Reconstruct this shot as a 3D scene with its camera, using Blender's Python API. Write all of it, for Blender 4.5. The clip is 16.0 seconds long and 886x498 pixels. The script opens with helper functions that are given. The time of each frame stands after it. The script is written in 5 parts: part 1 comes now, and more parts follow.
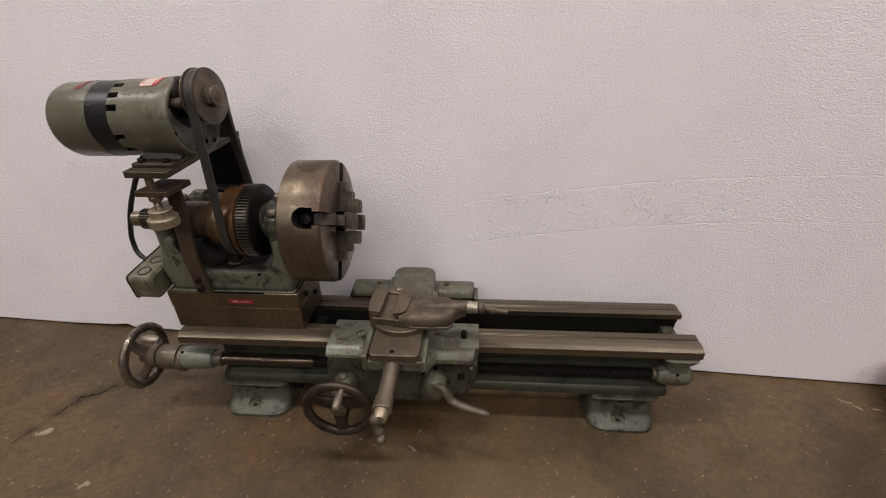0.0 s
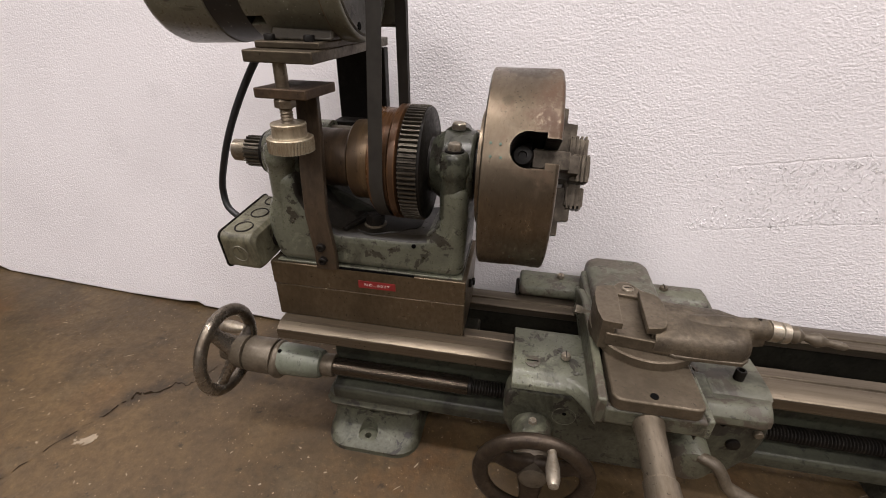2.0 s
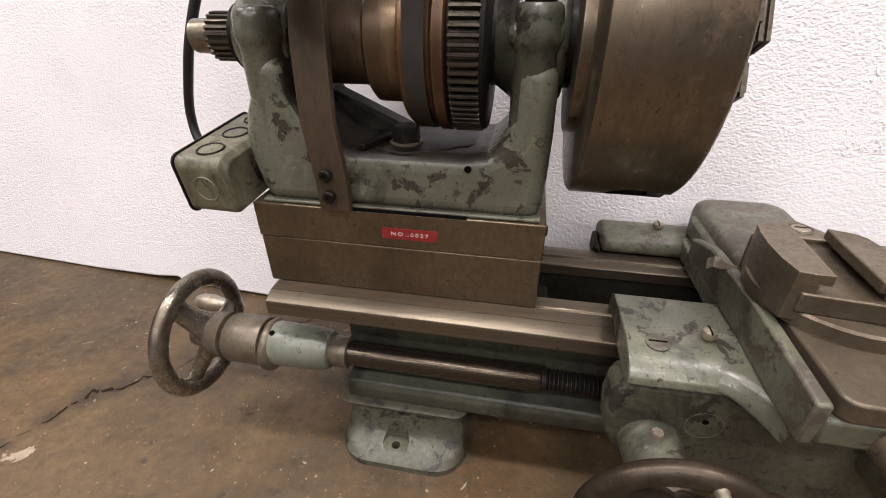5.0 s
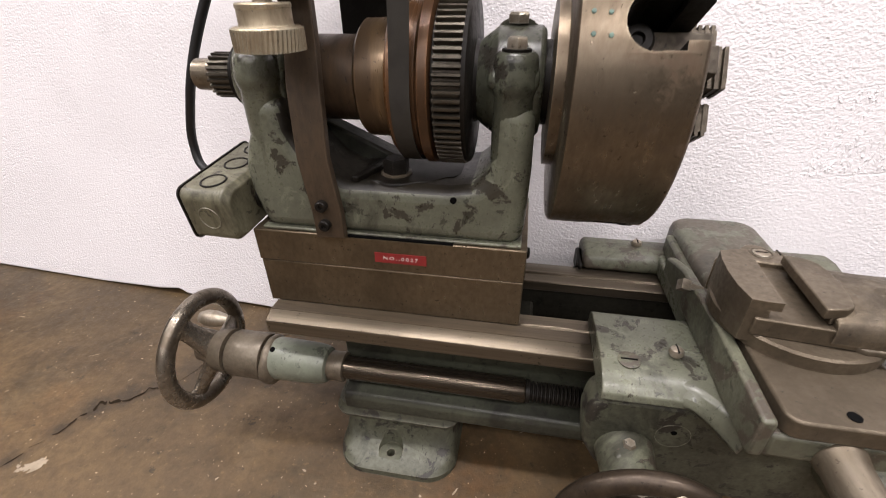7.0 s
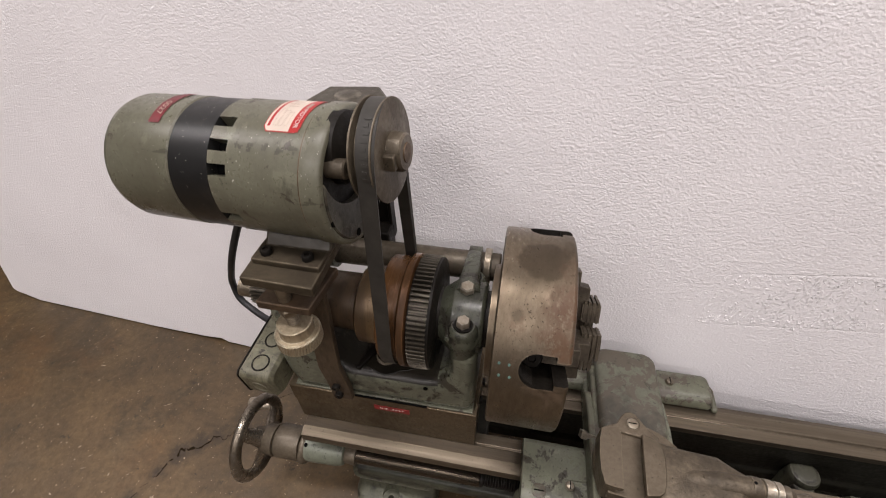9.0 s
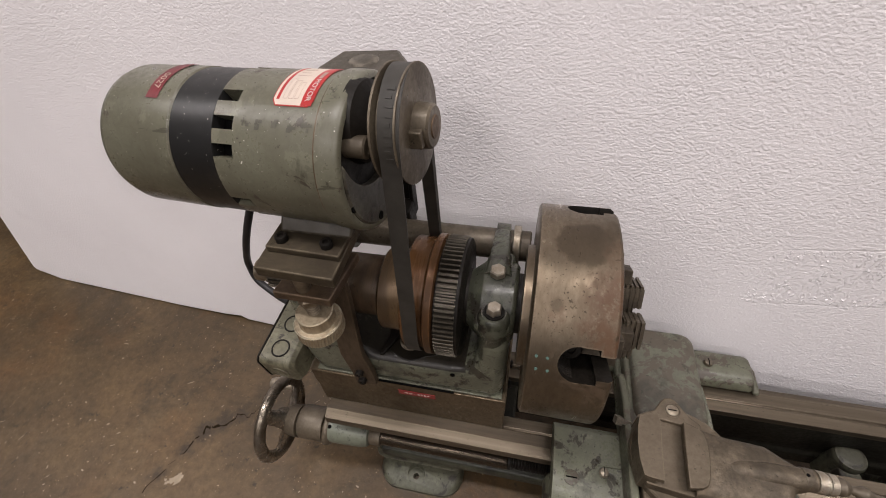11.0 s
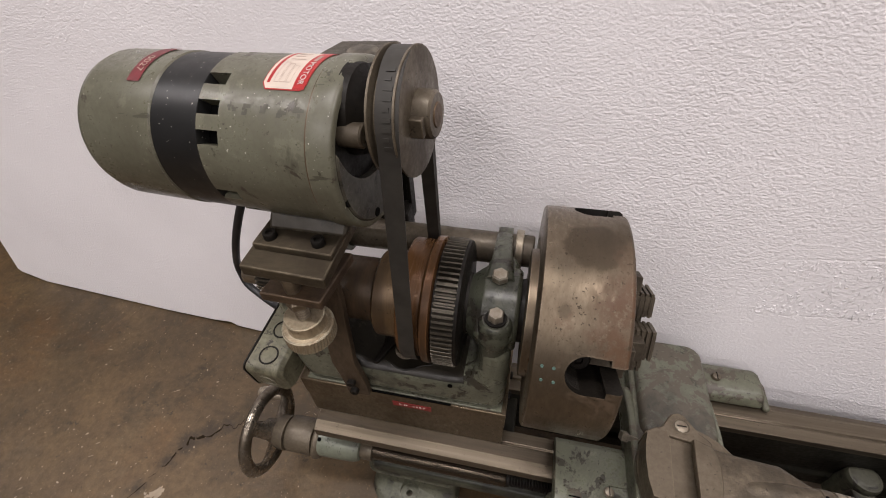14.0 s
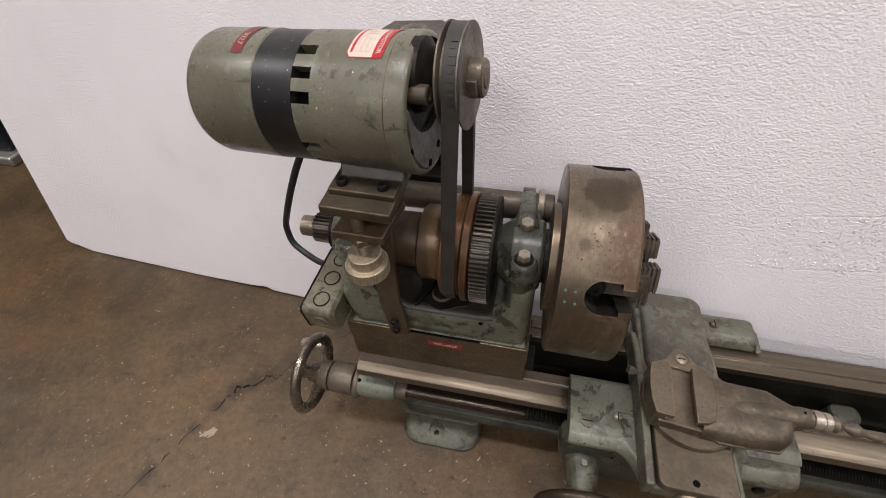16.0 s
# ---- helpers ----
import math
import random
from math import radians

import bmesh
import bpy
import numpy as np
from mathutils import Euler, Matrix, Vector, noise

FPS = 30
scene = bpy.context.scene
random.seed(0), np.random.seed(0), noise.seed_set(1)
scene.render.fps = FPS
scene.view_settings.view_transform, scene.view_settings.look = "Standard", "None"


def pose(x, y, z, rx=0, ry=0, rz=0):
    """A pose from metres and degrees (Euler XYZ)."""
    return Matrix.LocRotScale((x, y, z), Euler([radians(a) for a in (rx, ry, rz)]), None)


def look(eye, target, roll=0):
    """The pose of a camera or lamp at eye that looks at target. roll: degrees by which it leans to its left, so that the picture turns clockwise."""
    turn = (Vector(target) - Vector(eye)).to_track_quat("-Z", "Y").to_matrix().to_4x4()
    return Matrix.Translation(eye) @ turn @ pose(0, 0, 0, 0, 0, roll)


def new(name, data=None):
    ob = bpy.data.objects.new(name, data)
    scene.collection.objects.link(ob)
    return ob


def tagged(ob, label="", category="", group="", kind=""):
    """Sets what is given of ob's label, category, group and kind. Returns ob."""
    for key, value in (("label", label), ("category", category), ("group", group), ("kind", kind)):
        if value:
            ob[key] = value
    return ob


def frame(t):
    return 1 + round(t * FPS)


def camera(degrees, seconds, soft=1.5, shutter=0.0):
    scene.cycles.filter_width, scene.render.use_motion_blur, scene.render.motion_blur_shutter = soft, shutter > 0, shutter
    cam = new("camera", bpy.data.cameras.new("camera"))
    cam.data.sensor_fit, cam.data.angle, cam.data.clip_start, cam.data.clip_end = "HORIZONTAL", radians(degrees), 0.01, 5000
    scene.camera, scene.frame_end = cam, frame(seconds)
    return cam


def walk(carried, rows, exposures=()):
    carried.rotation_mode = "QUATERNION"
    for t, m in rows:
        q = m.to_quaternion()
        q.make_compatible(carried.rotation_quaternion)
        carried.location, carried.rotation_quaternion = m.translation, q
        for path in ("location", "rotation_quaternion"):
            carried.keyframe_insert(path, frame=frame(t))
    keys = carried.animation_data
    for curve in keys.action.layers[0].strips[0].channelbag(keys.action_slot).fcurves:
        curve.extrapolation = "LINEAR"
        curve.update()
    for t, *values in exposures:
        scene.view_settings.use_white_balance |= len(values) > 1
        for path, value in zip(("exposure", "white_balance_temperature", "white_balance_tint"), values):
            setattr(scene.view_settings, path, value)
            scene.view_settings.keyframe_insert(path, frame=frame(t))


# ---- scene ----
cam = camera(90.8, 16.0, soft=1.0, shutter=0.2)
PATH = [
    (0.0, (0.2998, -0.6658, 0.7045), (0.2349, 0.2011, 0.2103), -1.1),
    (0.5, (0.2210, -0.6356, 0.6714), (0.1296, 0.2354, 0.1888), 0.1),
    (1.0, (0.1167, -0.5568, 0.6112), (-0.0042, 0.3149, 0.1364), 0.4),
    (1.5, (0.0665, -0.4938, 0.5617), (-0.0739, 0.3724, 0.0822), 0.7),
    (2.0, (0.0443, -0.4712, 0.5345), (-0.1072, 0.3903, 0.0499), 1.1),
    (2.5, (0.0315, -0.4475, 0.5086), (-0.1230, 0.4082, 0.0147), 1.4),
    (3.0, (0.0153, -0.4096, 0.4649), (-0.1433, 0.4426, -0.0337), 1.2),
    (3.5, (-0.0068, -0.3752, 0.4378), (-0.1664, 0.4718, -0.0693), 0.8),
    (4.0, (-0.0209, -0.3609, 0.4154), (-0.1835, 0.4833, -0.0953), 0.3),
    (6.5, (-0.0232, -0.3562, 0.4177), (-0.1788, 0.4858, -0.0988), -0.5),
    (7.0, (-0.0126, -0.3657, 0.4460), (-0.1682, 0.4758, -0.0712), -0.5),
    (7.5, (0.0073, -0.3812, 0.5216), (-0.1549, 0.4585, 0.0034), -1.0),
    (8.0, (0.0226, -0.3884, 0.5924), (-0.1441, 0.4450, 0.0654), -1.2),
    (8.5, (0.0218, -0.3459, 0.6844), (-0.1366, 0.4160, 0.0564), -1.3),
    (9.0, (0.0185, -0.3152, 0.7528), (-0.1366, 0.4136, 0.0859), -1.6),
    (9.2, (0.0139, -0.3034, 0.7694), (-0.1364, 0.4165, 0.0918), -1.6),
    (11.3, (-0.0013, -0.2820, 0.7351), (-0.1810, 0.3877, 0.0146), -4.5),
    (11.5, (-0.0001, -0.2808, 0.7328), (-0.1792, 0.3907, 0.0138), -4.5),
    (12.0, (-0.0013, -0.2820, 0.7304), (-0.1798, 0.3978, 0.0191), -4.2),
    (12.5, (-0.0025, -0.2844, 0.7269), (-0.1791, 0.3983, 0.0178), -3.9),
    (13.0, (-0.0037, -0.2832, 0.7257), (-0.1786, 0.4022, 0.0189), -3.3),
    (13.5, (-0.0048, -0.2820, 0.7210), (-0.1789, 0.4058, 0.0162), -3.1),
    (14.0, (-0.0071, -0.2749, 0.7186), (-0.1797, 0.4153, 0.0159), -2.9),
    (14.5, (0.0060, -0.2585, 0.7635), (-0.1925, 0.4216, 0.0577), -4.0),
    (15.0, (0.0332, -0.2493, 0.7611), (-0.1957, 0.3862, 0.0237), -5.9),
    (15.5, (0.0153, -0.2786, 0.7576), (-0.2274, 0.3366, 0.0075), -6.7),
    (16.0, (-0.0220, -0.3550, 0.7399), (-0.2021, 0.3146, 0.0193), -3.5),
]
EXPOSURES = [(0.0, -0.74, 6500, 10), (0.5, -0.71, 6490, 10), (1.0, -0.66, 6480, 10), (1.5, -0.33, 6450, 10), (2.0, -0.28, 6420, 10), (2.5, -0.13, 6393, 10), (3.5, 0.12, 6340, 10), (4.0, 0.22, 6331, 10), (6.5, 0.25, 6289, 10), (7.0, 0.22, 6280, 10), (7.5, 0.06, 6240, 10), (8.0, -0.17, 6200, 10), (9.0, -0.44, 6380, 10), (11.5, -0.54, 6394, 10), (13.5, -0.53, 6375, 10), (14.0, -0.53, 6362, 10), (14.5, -0.58, 6350, 10), (15.0, -0.58, 6313, 10), (15.5, -0.32, 6277, 10), (16.0, -0.42, 6240, 10)]
walk(cam, [(t, look(e, g, r)) for t, e, g, r in PATH], EXPOSURES)

# ---- light ----
world = bpy.data.worlds.new("world")
scene.world = world
world.use_nodes = True
world.node_tree.nodes["Background"].inputs["Color"].default_value = (0.95, 0.93, 1.0, 1)
world.node_tree.nodes["Background"].inputs["Strength"].default_value = 0.004


def area_lamp(name, at, target, sx, sy, power, colour):
    lamp = bpy.data.lights.new(name, "AREA")
    lamp.shape, lamp.size, lamp.size_y = "RECTANGLE", sx, sy
    lamp.energy, lamp.color = power, colour
    ob = new(name, lamp)
    ob.matrix_world = look(at, target)
    return ob


LAMPS = [(-0.5, -0.38), (1.9, -0.38), (-2.9, -0.38), (0.7, -2.35), (-1.7, -2.35), (3.1, -2.35), (-0.5, -4.3), (1.9, -4.3), (-2.9, -4.3)]
LAMP_Z = 3.4
for lx, ly in LAMPS:
    area_lamp("tube_light", (lx, ly, LAMP_Z - 0.06), (lx, ly, 0), 1.2, 0.28, 68 if ly > -1 else 43, (1.0, 0.915, 0.89))

# ---- materials ----


class Graph:
    def __init__(self, name):
        self.mat = bpy.data.materials.new(name)
        self.mat.use_nodes = True
        self.nodes, self.links = self.mat.node_tree.nodes, self.mat.node_tree.links
        self.bsdf = self.nodes["Principled BSDF"]
        self.coord = self.nodes.new("ShaderNodeTexCoord").outputs["Object"]

    def put(self, socket, value):
        if isinstance(value, bpy.types.NodeSocket):
            self.links.new(value, socket)
        elif isinstance(value, (tuple, list)):
            socket.default_value = (*value, 1.0) if len(value) == 3 and socket.type == "RGBA" else value
        else:
            socket.default_value = value

    def scaled(self, sx, sy, sz, rz=0.0):
        n = self.nodes.new("ShaderNodeMapping")
        self.links.new(self.coord, n.inputs["Vector"])
        n.inputs["Scale"].default_value = (sx, sy, sz)
        n.inputs["Rotation"].default_value = (0, 0, rz)
        return n.outputs["Vector"]

    def noise(self, scale, detail=4.0, rough=0.55, vector=None, distort=0.0):
        n = self.nodes.new("ShaderNodeTexNoise")
        self.links.new(vector or self.coord, n.inputs["Vector"])
        self.put(n.inputs["Scale"], scale)
        self.put(n.inputs["Detail"], detail)
        self.put(n.inputs["Roughness"], rough)
        self.put(n.inputs["Distortion"], distort)
        return n.outputs["Fac"]

    def span(self, value, lo, hi, out_lo=0.0, out_hi=1.0):
        n = self.nodes.new("ShaderNodeMapRange")
        self.put(n.inputs["Value"], value)
        for key, v in (("From Min", lo), ("From Max", hi), ("To Min", out_lo), ("To Max", out_hi)):
            self.put(n.inputs[key], v)
        return n.outputs["Result"]

    def mix(self, fac, a, b):
        n = self.nodes.new("ShaderNodeMix")
        n.data_type = "RGBA"
        self.put(n.inputs[0], fac)
        self.put(n.inputs[6], a)
        self.put(n.inputs[7], b)
        return n.outputs[2]

    def math(self, op, a, b):
        n = self.nodes.new("ShaderNodeMath")
        n.operation = op
        self.put(n.inputs[0], a)
        self.put(n.inputs[1], b)
        return n.outputs[0]

    def edges(self):
        """Close to the mesh's sharp edges, broken up: rubbed edges."""
        near = self.nodes.new("ShaderNodeBevel")
        near.samples = 3
        near.inputs["Radius"].default_value = 0.0022
        n = self.nodes.new("ShaderNodeVectorMath")
        n.operation = "DOT_PRODUCT"
        self.links.new(near.outputs["Normal"], n.inputs[0])
        self.links.new(self.nodes.new("ShaderNodeNewGeometry").outputs["True Normal"], n.inputs[1])
        return self.math("MULTIPLY", self.span(n.outputs["Value"], 0.97, 0.80), self.span(self.noise(70, 5, 0.65), 0.40, 0.56))

    def blot(self, at, radius, soft, ragged):
        """A ragged round stain about a point."""
        n = self.nodes.new("ShaderNodeVectorMath")
        n.operation = "DISTANCE"
        self.links.new(self.coord, n.inputs[0])
        n.inputs[1].default_value = at
        d = self.math("ADD", n.outputs["Value"], self.math("MULTIPLY", self.math("SUBTRACT", self.noise(48, 6, 0.65), 0.5), ragged))
        return self.span(d, radius, radius - soft)

    def bump(self, height, strength, distance):
        n = self.nodes.new("ShaderNodeBump")
        self.put(n.inputs["Height"], height)
        n.inputs["Strength"].default_value, n.inputs["Distance"].default_value = strength, distance
        self.links.new(n.outputs["Normal"], self.bsdf.inputs["Normal"])

    def done(self, colour, rough, metal=0.0, spec=0.5):
        self.put(self.bsdf.inputs["Base Color"], colour)
        self.put(self.bsdf.inputs["Roughness"], rough)
        self.put(self.bsdf.inputs["Metallic"], metal)
        self.put(self.bsdf.inputs["Specular IOR Level"], spec)
        return self.mat


def painted(name, paint, grime, bare, wear=0.6, rough=0.42, lump=0.0012, specks=0.0, stained=0.85, spec=0.5):
    """Old machine enamel: soft dirt, oil stains, chips down to dull metal, rubbed edges, oily gloss."""
    g = Graph(name)
    dirt = g.span(g.noise(11, 8, 0.64, None, 0.3), 0.42, 0.74)
    fine = g.noise(210, 6, 0.68)
    soot = tuple(k * 0.42 for k in grime)
    colour = g.mix(dirt, paint, grime)
    colour = g.mix(g.span(fine, 0.40, 0.68, 0.0, 0.5), colour, grime)
    pale = tuple(min(1.0, k * 1.4) for k in paint)
    colour = g.mix(g.span(g.noise(30, 9, 0.7, g.scaled(1, 1, 1, 0.9), 0.5), 0.585, 0.615, 0.0, 0.35), colour, pale)
    chips = g.span(g.noise(34, 9, 0.68, None, 0.4), wear, wear + 0.012)
    colour = g.mix(chips, colour, bare)
    oil = g.span(g.noise(13, 8, 0.7, g.scaled(1, 1, 0.7, 0.4), 0.7), 0.52, 0.64, 0.0, 0.0 if specks else stained)
    colour = g.mix(oil, colour, soot)
    scabs = g.span(g.noise(88, 7, 0.7, None, 0.5), 0.66 if specks else 0.605, 0.675 if specks else 0.622, 0.0, 0.8)
    colour = g.mix(scabs, colour, soot)
    nicks = g.span(g.noise(260, 4, 0.64), 0.655, 0.675)
    colour = g.mix(nicks, colour, bare)
    streaks = g.span(g.noise(60, 6, 0.7, g.scaled(1.0, 1.0, 0.16)), 0.60, 0.70, 0.0, 0.6)
    colour = g.mix(streaks, colour, tuple(k * 0.5 for k in grime))
    rubbed = g.edges()
    colour = g.mix(g.math("MULTIPLY", rubbed, 0.7), colour, (0.20, 0.175, 0.135))
    if specks:
        colour = g.mix(g.span(g.noise(640, 1, 0.5), 0.765, 0.780), colour, (0.62, 0.59, 0.52))
        lines = g.span(g.noise(130, 3, 0.6, g.scaled(0.12, 1.0, 1.0, 0.5), 0.3), 0.70, 0.715, 0.0, 0.6)
        colour = g.mix(lines, colour, soot)
    g.bump(g.math("SUBTRACT", g.noise(45, 6, 0.6), g.math("MULTIPLY", chips, 0.3)), 0.4, lump)
    r = g.math("ADD", g.span(fine, 0.3, 0.7, rough - 0.12, rough + 0.12), g.math("MULTIPLY", dirt, 0.12))
    return g.done(colour, r, 0.0, spec)


def metal(name, base, stain, rough=0.38, amount=0.5, metallic=0.85, stretch=(1, 1, 1), scale=18, rust=None, relief=0.0006, spec=0.5):
    """Bare worn steel with stains, scratches, rubbed edges and, where given, rust."""
    g = Graph(name)
    base, stain = ((c[0] * 1.0, c[1] * 0.985, c[2] * 0.95) for c in (base, stain))
    v = g.scaled(*stretch)
    drawn = g.scaled(*(k ** 0.6 for k in stretch))
    patch = g.span(g.noise(scale, 8, 0.66, drawn, 0.3), 0.60 - amount * 0.3, 0.72 - amount * 0.2)
    colour = g.mix(patch, base, stain)
    grain = g.noise(260, 6, 0.64, v)
    colour = g.mix(g.span(grain, 0.40, 0.68, 0.0, 0.6), colour, stain)
    oil = g.span(g.noise(scale * 0.45, 7, 0.66, drawn), 0.56, 0.66)
    colour = g.mix(g.math("MULTIPLY", oil, 0.6), colour, tuple(k * 0.55 for k in stain))
    pits = g.span(g.noise(240, 5, 0.66), 0.635, 0.67)
    colour = g.mix(g.math("MULTIPLY", pits, 0.8), colour, tuple(k * 0.4 for k in stain))
    r = g.math("ADD", g.span(grain, 0.3, 0.7, rough - 0.09, rough + 0.11), g.math("MULTIPLY", patch, 0.16))
    m = metallic
    if rust:
        sep = g.nodes.new("ShaderNodeSeparateXYZ")
        g.links.new(g.coord, sep.inputs[0])
        lean = g.math("ADD", g.noise(22, 9, 0.7, None, 0.5), g.span(sep.outputs["X"], 0.030, 0.080, 0.0, 0.12))
        rot = g.span(lean, 0.60, 0.66)
        rot = g.math("MULTIPLY", rot, g.span(g.noise(170, 7, 0.74), 0.42, 0.50))
        burn = g.blot((0.071, -0.068, 0.468), 0.029, 0.020, 0.034)
        for at, size in (((0.064, -0.086, 0.454), 0.022), ((0.076, -0.054, 0.476), 0.021), ((0.076, -0.092, 0.440), 0.024)):
            burn = g.math("MAXIMUM", burn, g.blot(at, size, 0.014, 0.034))
        burn = g.math("MULTIPLY", burn, g.span(g.noise(190, 8, 0.76), 0.40, 0.50))
        rot = g.math("MAXIMUM", g.math("MULTIPLY", rot, 0.45), burn)
        wet = g.math("MULTIPLY", g.math("MAXIMUM", g.blot((0.049, -0.020, 0.4845), 0.0245, 0.0035, 0.018), g.blot((0.030, -0.072, 0.465), 0.007, 0.003, 0.012)), 0.78)
        drops = g.math("MULTIPLY", g.span(g.noise(300, 4, 0.6), 0.62, 0.65), g.blot((0.055, -0.060, 0.473), 0.06, 0.03, 0.02))
        colour = g.mix(g.math("MULTIPLY", drops, 0.8), colour, tuple(k * 0.35 for k in stain))
        colour = g.mix(wet, colour, tuple(k * 0.72 for k in stain))
        colour = g.mix(g.math("MULTIPLY", rot, 0.92), colour, rust)
        r = g.math("ADD", r, g.math("MULTIPLY", rot, 0.2))
        m = g.math("SUBTRACT", metallic, g.math("MULTIPLY", rot, 0.86))
    colour = g.mix(g.math("MULTIPLY", g.edges(), 0.55), colour, tuple(min(0.6, k * 1.9) for k in base))
    g.bump(g.math("ADD", g.math("SUBTRACT", grain, pits), g.math("MULTIPLY", g.noise(85, 5, 0.6), 1.0 if relief > 0.001 else 0.3)), 0.28 if relief < 0.001 else 0.6, relief)
    return g.done(colour, r, m, spec)


def plain(name, colour, rough, metallic=0.0, vary=0.25, spec=0.5):
    g = Graph(name)
    n = g.noise(60, 6, 0.6)
    dark = tuple(c * (1 - vary) for c in colour)
    g.bump(g.noise(420, 3, 0.6), 0.12, 0.0005)
    return g.done(g.mix(g.span(n, 0.35, 0.7), colour, dark), g.span(n, 0.3, 0.7, rough - 0.06, rough + 0.08), metallic, spec)


GREEN = painted("green_enamel", (0.163, 0.170, 0.123), (0.072, 0.072, 0.052), (0.042, 0.038, 0.028), 0.565, 0.29)
GREEN_PALE = painted("pale_green_enamel", (0.158, 0.172, 0.130), (0.098, 0.104, 0.078), (0.060, 0.052, 0.040), 0.66, 0.36, 0.0008, 0.0, 0.25)
GREEN_OILY = painted("oily_green_enamel", (0.093, 0.099, 0.071), (0.028, 0.028, 0.020), (0.030, 0.027, 0.021), 0.55, 0.28, 0.0012, 0.0, 1.0)
GREEN_WORN = painted("worn_green_enamel", (0.122, 0.126, 0.087), (0.064, 0.061, 0.042), (0.068, 0.056, 0.041), 0.53, 0.42)
# oily enamel inside the bed, its shade put into the near-black colour
BED_INNER = painted("oily_shaded_bed_inside", (0.020, 0.019, 0.014), (0.009, 0.008, 0.006), (0.014, 0.012, 0.010), 0.62, 0.5, 0.0012, 0.0, 0.85, 0.2)
FOOT_GREEN = painted("grimy_foot_enamel", (0.084, 0.087, 0.058), (0.034, 0.031, 0.021), (0.024, 0.021, 0.016), 0.55, 0.5)
BROWN_GREEN = painted("greasy_brown_enamel", (0.056, 0.048, 0.033), (0.036, 0.029, 0.020), (0.045, 0.036, 0.026), 0.6, 0.42)
COVER = painted("patchy_cover_enamel", (0.128, 0.134, 0.098), (0.072, 0.069, 0.049), (0.076, 0.064, 0.047), 0.475, 0.40)
# greasy brown-black for the trough, with the recess's shade put into the colour
TROUGH_DARK = painted("trough_grime_and_shade", (0.034, 0.029, 0.021), (0.014, 0.012, 0.009), (0.05, 0.045, 0.034), 0.6, 0.34)
BED_GREEN = painted("bed_enamel", (0.055, 0.059, 0.040), (0.022, 0.021, 0.015), (0.04, 0.036, 0.03), 0.62, 0.45)
BOX_GREEN = painted("box_enamel", (0.185, 0.178, 0.118), (0.078, 0.068, 0.042), (0.05, 0.042, 0.032), 0.60, 0.42)
MOTOR_GREEN = painted("motor_enamel", (0.142, 0.140, 0.101), (0.082, 0.076, 0.052), (0.056, 0.046, 0.034), 0.625, 0.31, 0.0004, 1.0)
MOTOR_BLACK = Graph("black_band")
MOTOR_BLACK.bump(MOTOR_BLACK.noise(60, 5, 0.6), 0.2, 0.0003)
MOTOR_BLACK = MOTOR_BLACK.done(MOTOR_BLACK.mix(MOTOR_BLACK.span(MOTOR_BLACK.noise(560, 1, 0.5), 0.770, 0.782), MOTOR_BLACK.mix(MOTOR_BLACK.span(MOTOR_BLACK.noise(45, 6, 0.65), 0.58, 0.66), (0.0085, 0.0085, 0.0085), (0.016, 0.0145, 0.013)), (0.5, 0.47, 0.41)), MOTOR_BLACK.span(MOTOR_BLACK.noise(120, 4, 0.6), 0.3, 0.7, 0.34, 0.44), 0.0, 0.45)
WAY = metal("ground_way", (0.172, 0.145, 0.110), (0.100, 0.082, 0.060), 0.33, 0.5, 0.8, (0.004, 1, 1), 60)
OILY_WAY = metal("oily_way", (0.105, 0.083, 0.058), (0.060, 0.047, 0.033), 0.40, 0.5, 0.4, (0.02, 1, 1), 40)
RISER = metal("riser_steel", (0.190, 0.152, 0.104), (0.108, 0.083, 0.054), 0.33, 0.5, 0.8, (1, 1, 0.6), 8)
CHUCK = metal("chuck_steel", (0.215, 0.177, 0.132), (0.110, 0.087, 0.062), 0.29, 0.5, 0.88, (1, 0.4, 0.4), 9, (0.084, 0.040, 0.017))
JAW = metal("jaw_steel", (0.100, 0.084, 0.063), (0.040, 0.031, 0.022), 0.44, 0.5, 0.5, (1, 1, 1), 40)
BRONZE = metal("worn_brown_step", (0.200, 0.135, 0.072), (0.085, 0.056, 0.032), 0.27, 0.5, 0.45, (1, 0.1, 0.1), 26)
RUST = metal("rusty_pulley", (0.165, 0.081, 0.034), (0.070, 0.037, 0.018), 0.25, 0.5, 0.35, (1, 0.1, 0.1), 26)
SLEEVE = metal("oily_sleeve", (0.105, 0.070, 0.043), (0.042, 0.029, 0.019), 0.34, 0.6, 0.35, (1, 0.2, 0.2), 20)
GEAR = metal("gear_steel", (0.115, 0.104, 0.086), (0.040, 0.034, 0.028), 0.40, 0.5, 0.85, (0.2, 1, 1), 30)
# oily black steel; also carries painted shade in bores, slots and the gear pocket
DARK = metal("oily_and_shade_black_steel", (0.014, 0.012, 0.010), (0.005, 0.004, 0.003), 0.42, 0.6, 0.1, (1, 1, 1), 25, None, 0.0006, 0.22)
STRAP = metal("strap_steel", (0.084, 0.060, 0.040), (0.040, 0.029, 0.019), 0.42, 0.6, 0.3, (1, 1, 0.3), 18)
PLATE = metal("mount_plate", (0.118, 0.097, 0.066), (0.050, 0.039, 0.026), 0.46, 0.55, 0.6, (0.3, 1, 1), 18)
RUST_PLATE = metal("rust_plate", (0.115, 0.078, 0.049), (0.058, 0.039, 0.026), 0.5, 0.5, 0.5, (1, 1, 1), 24)
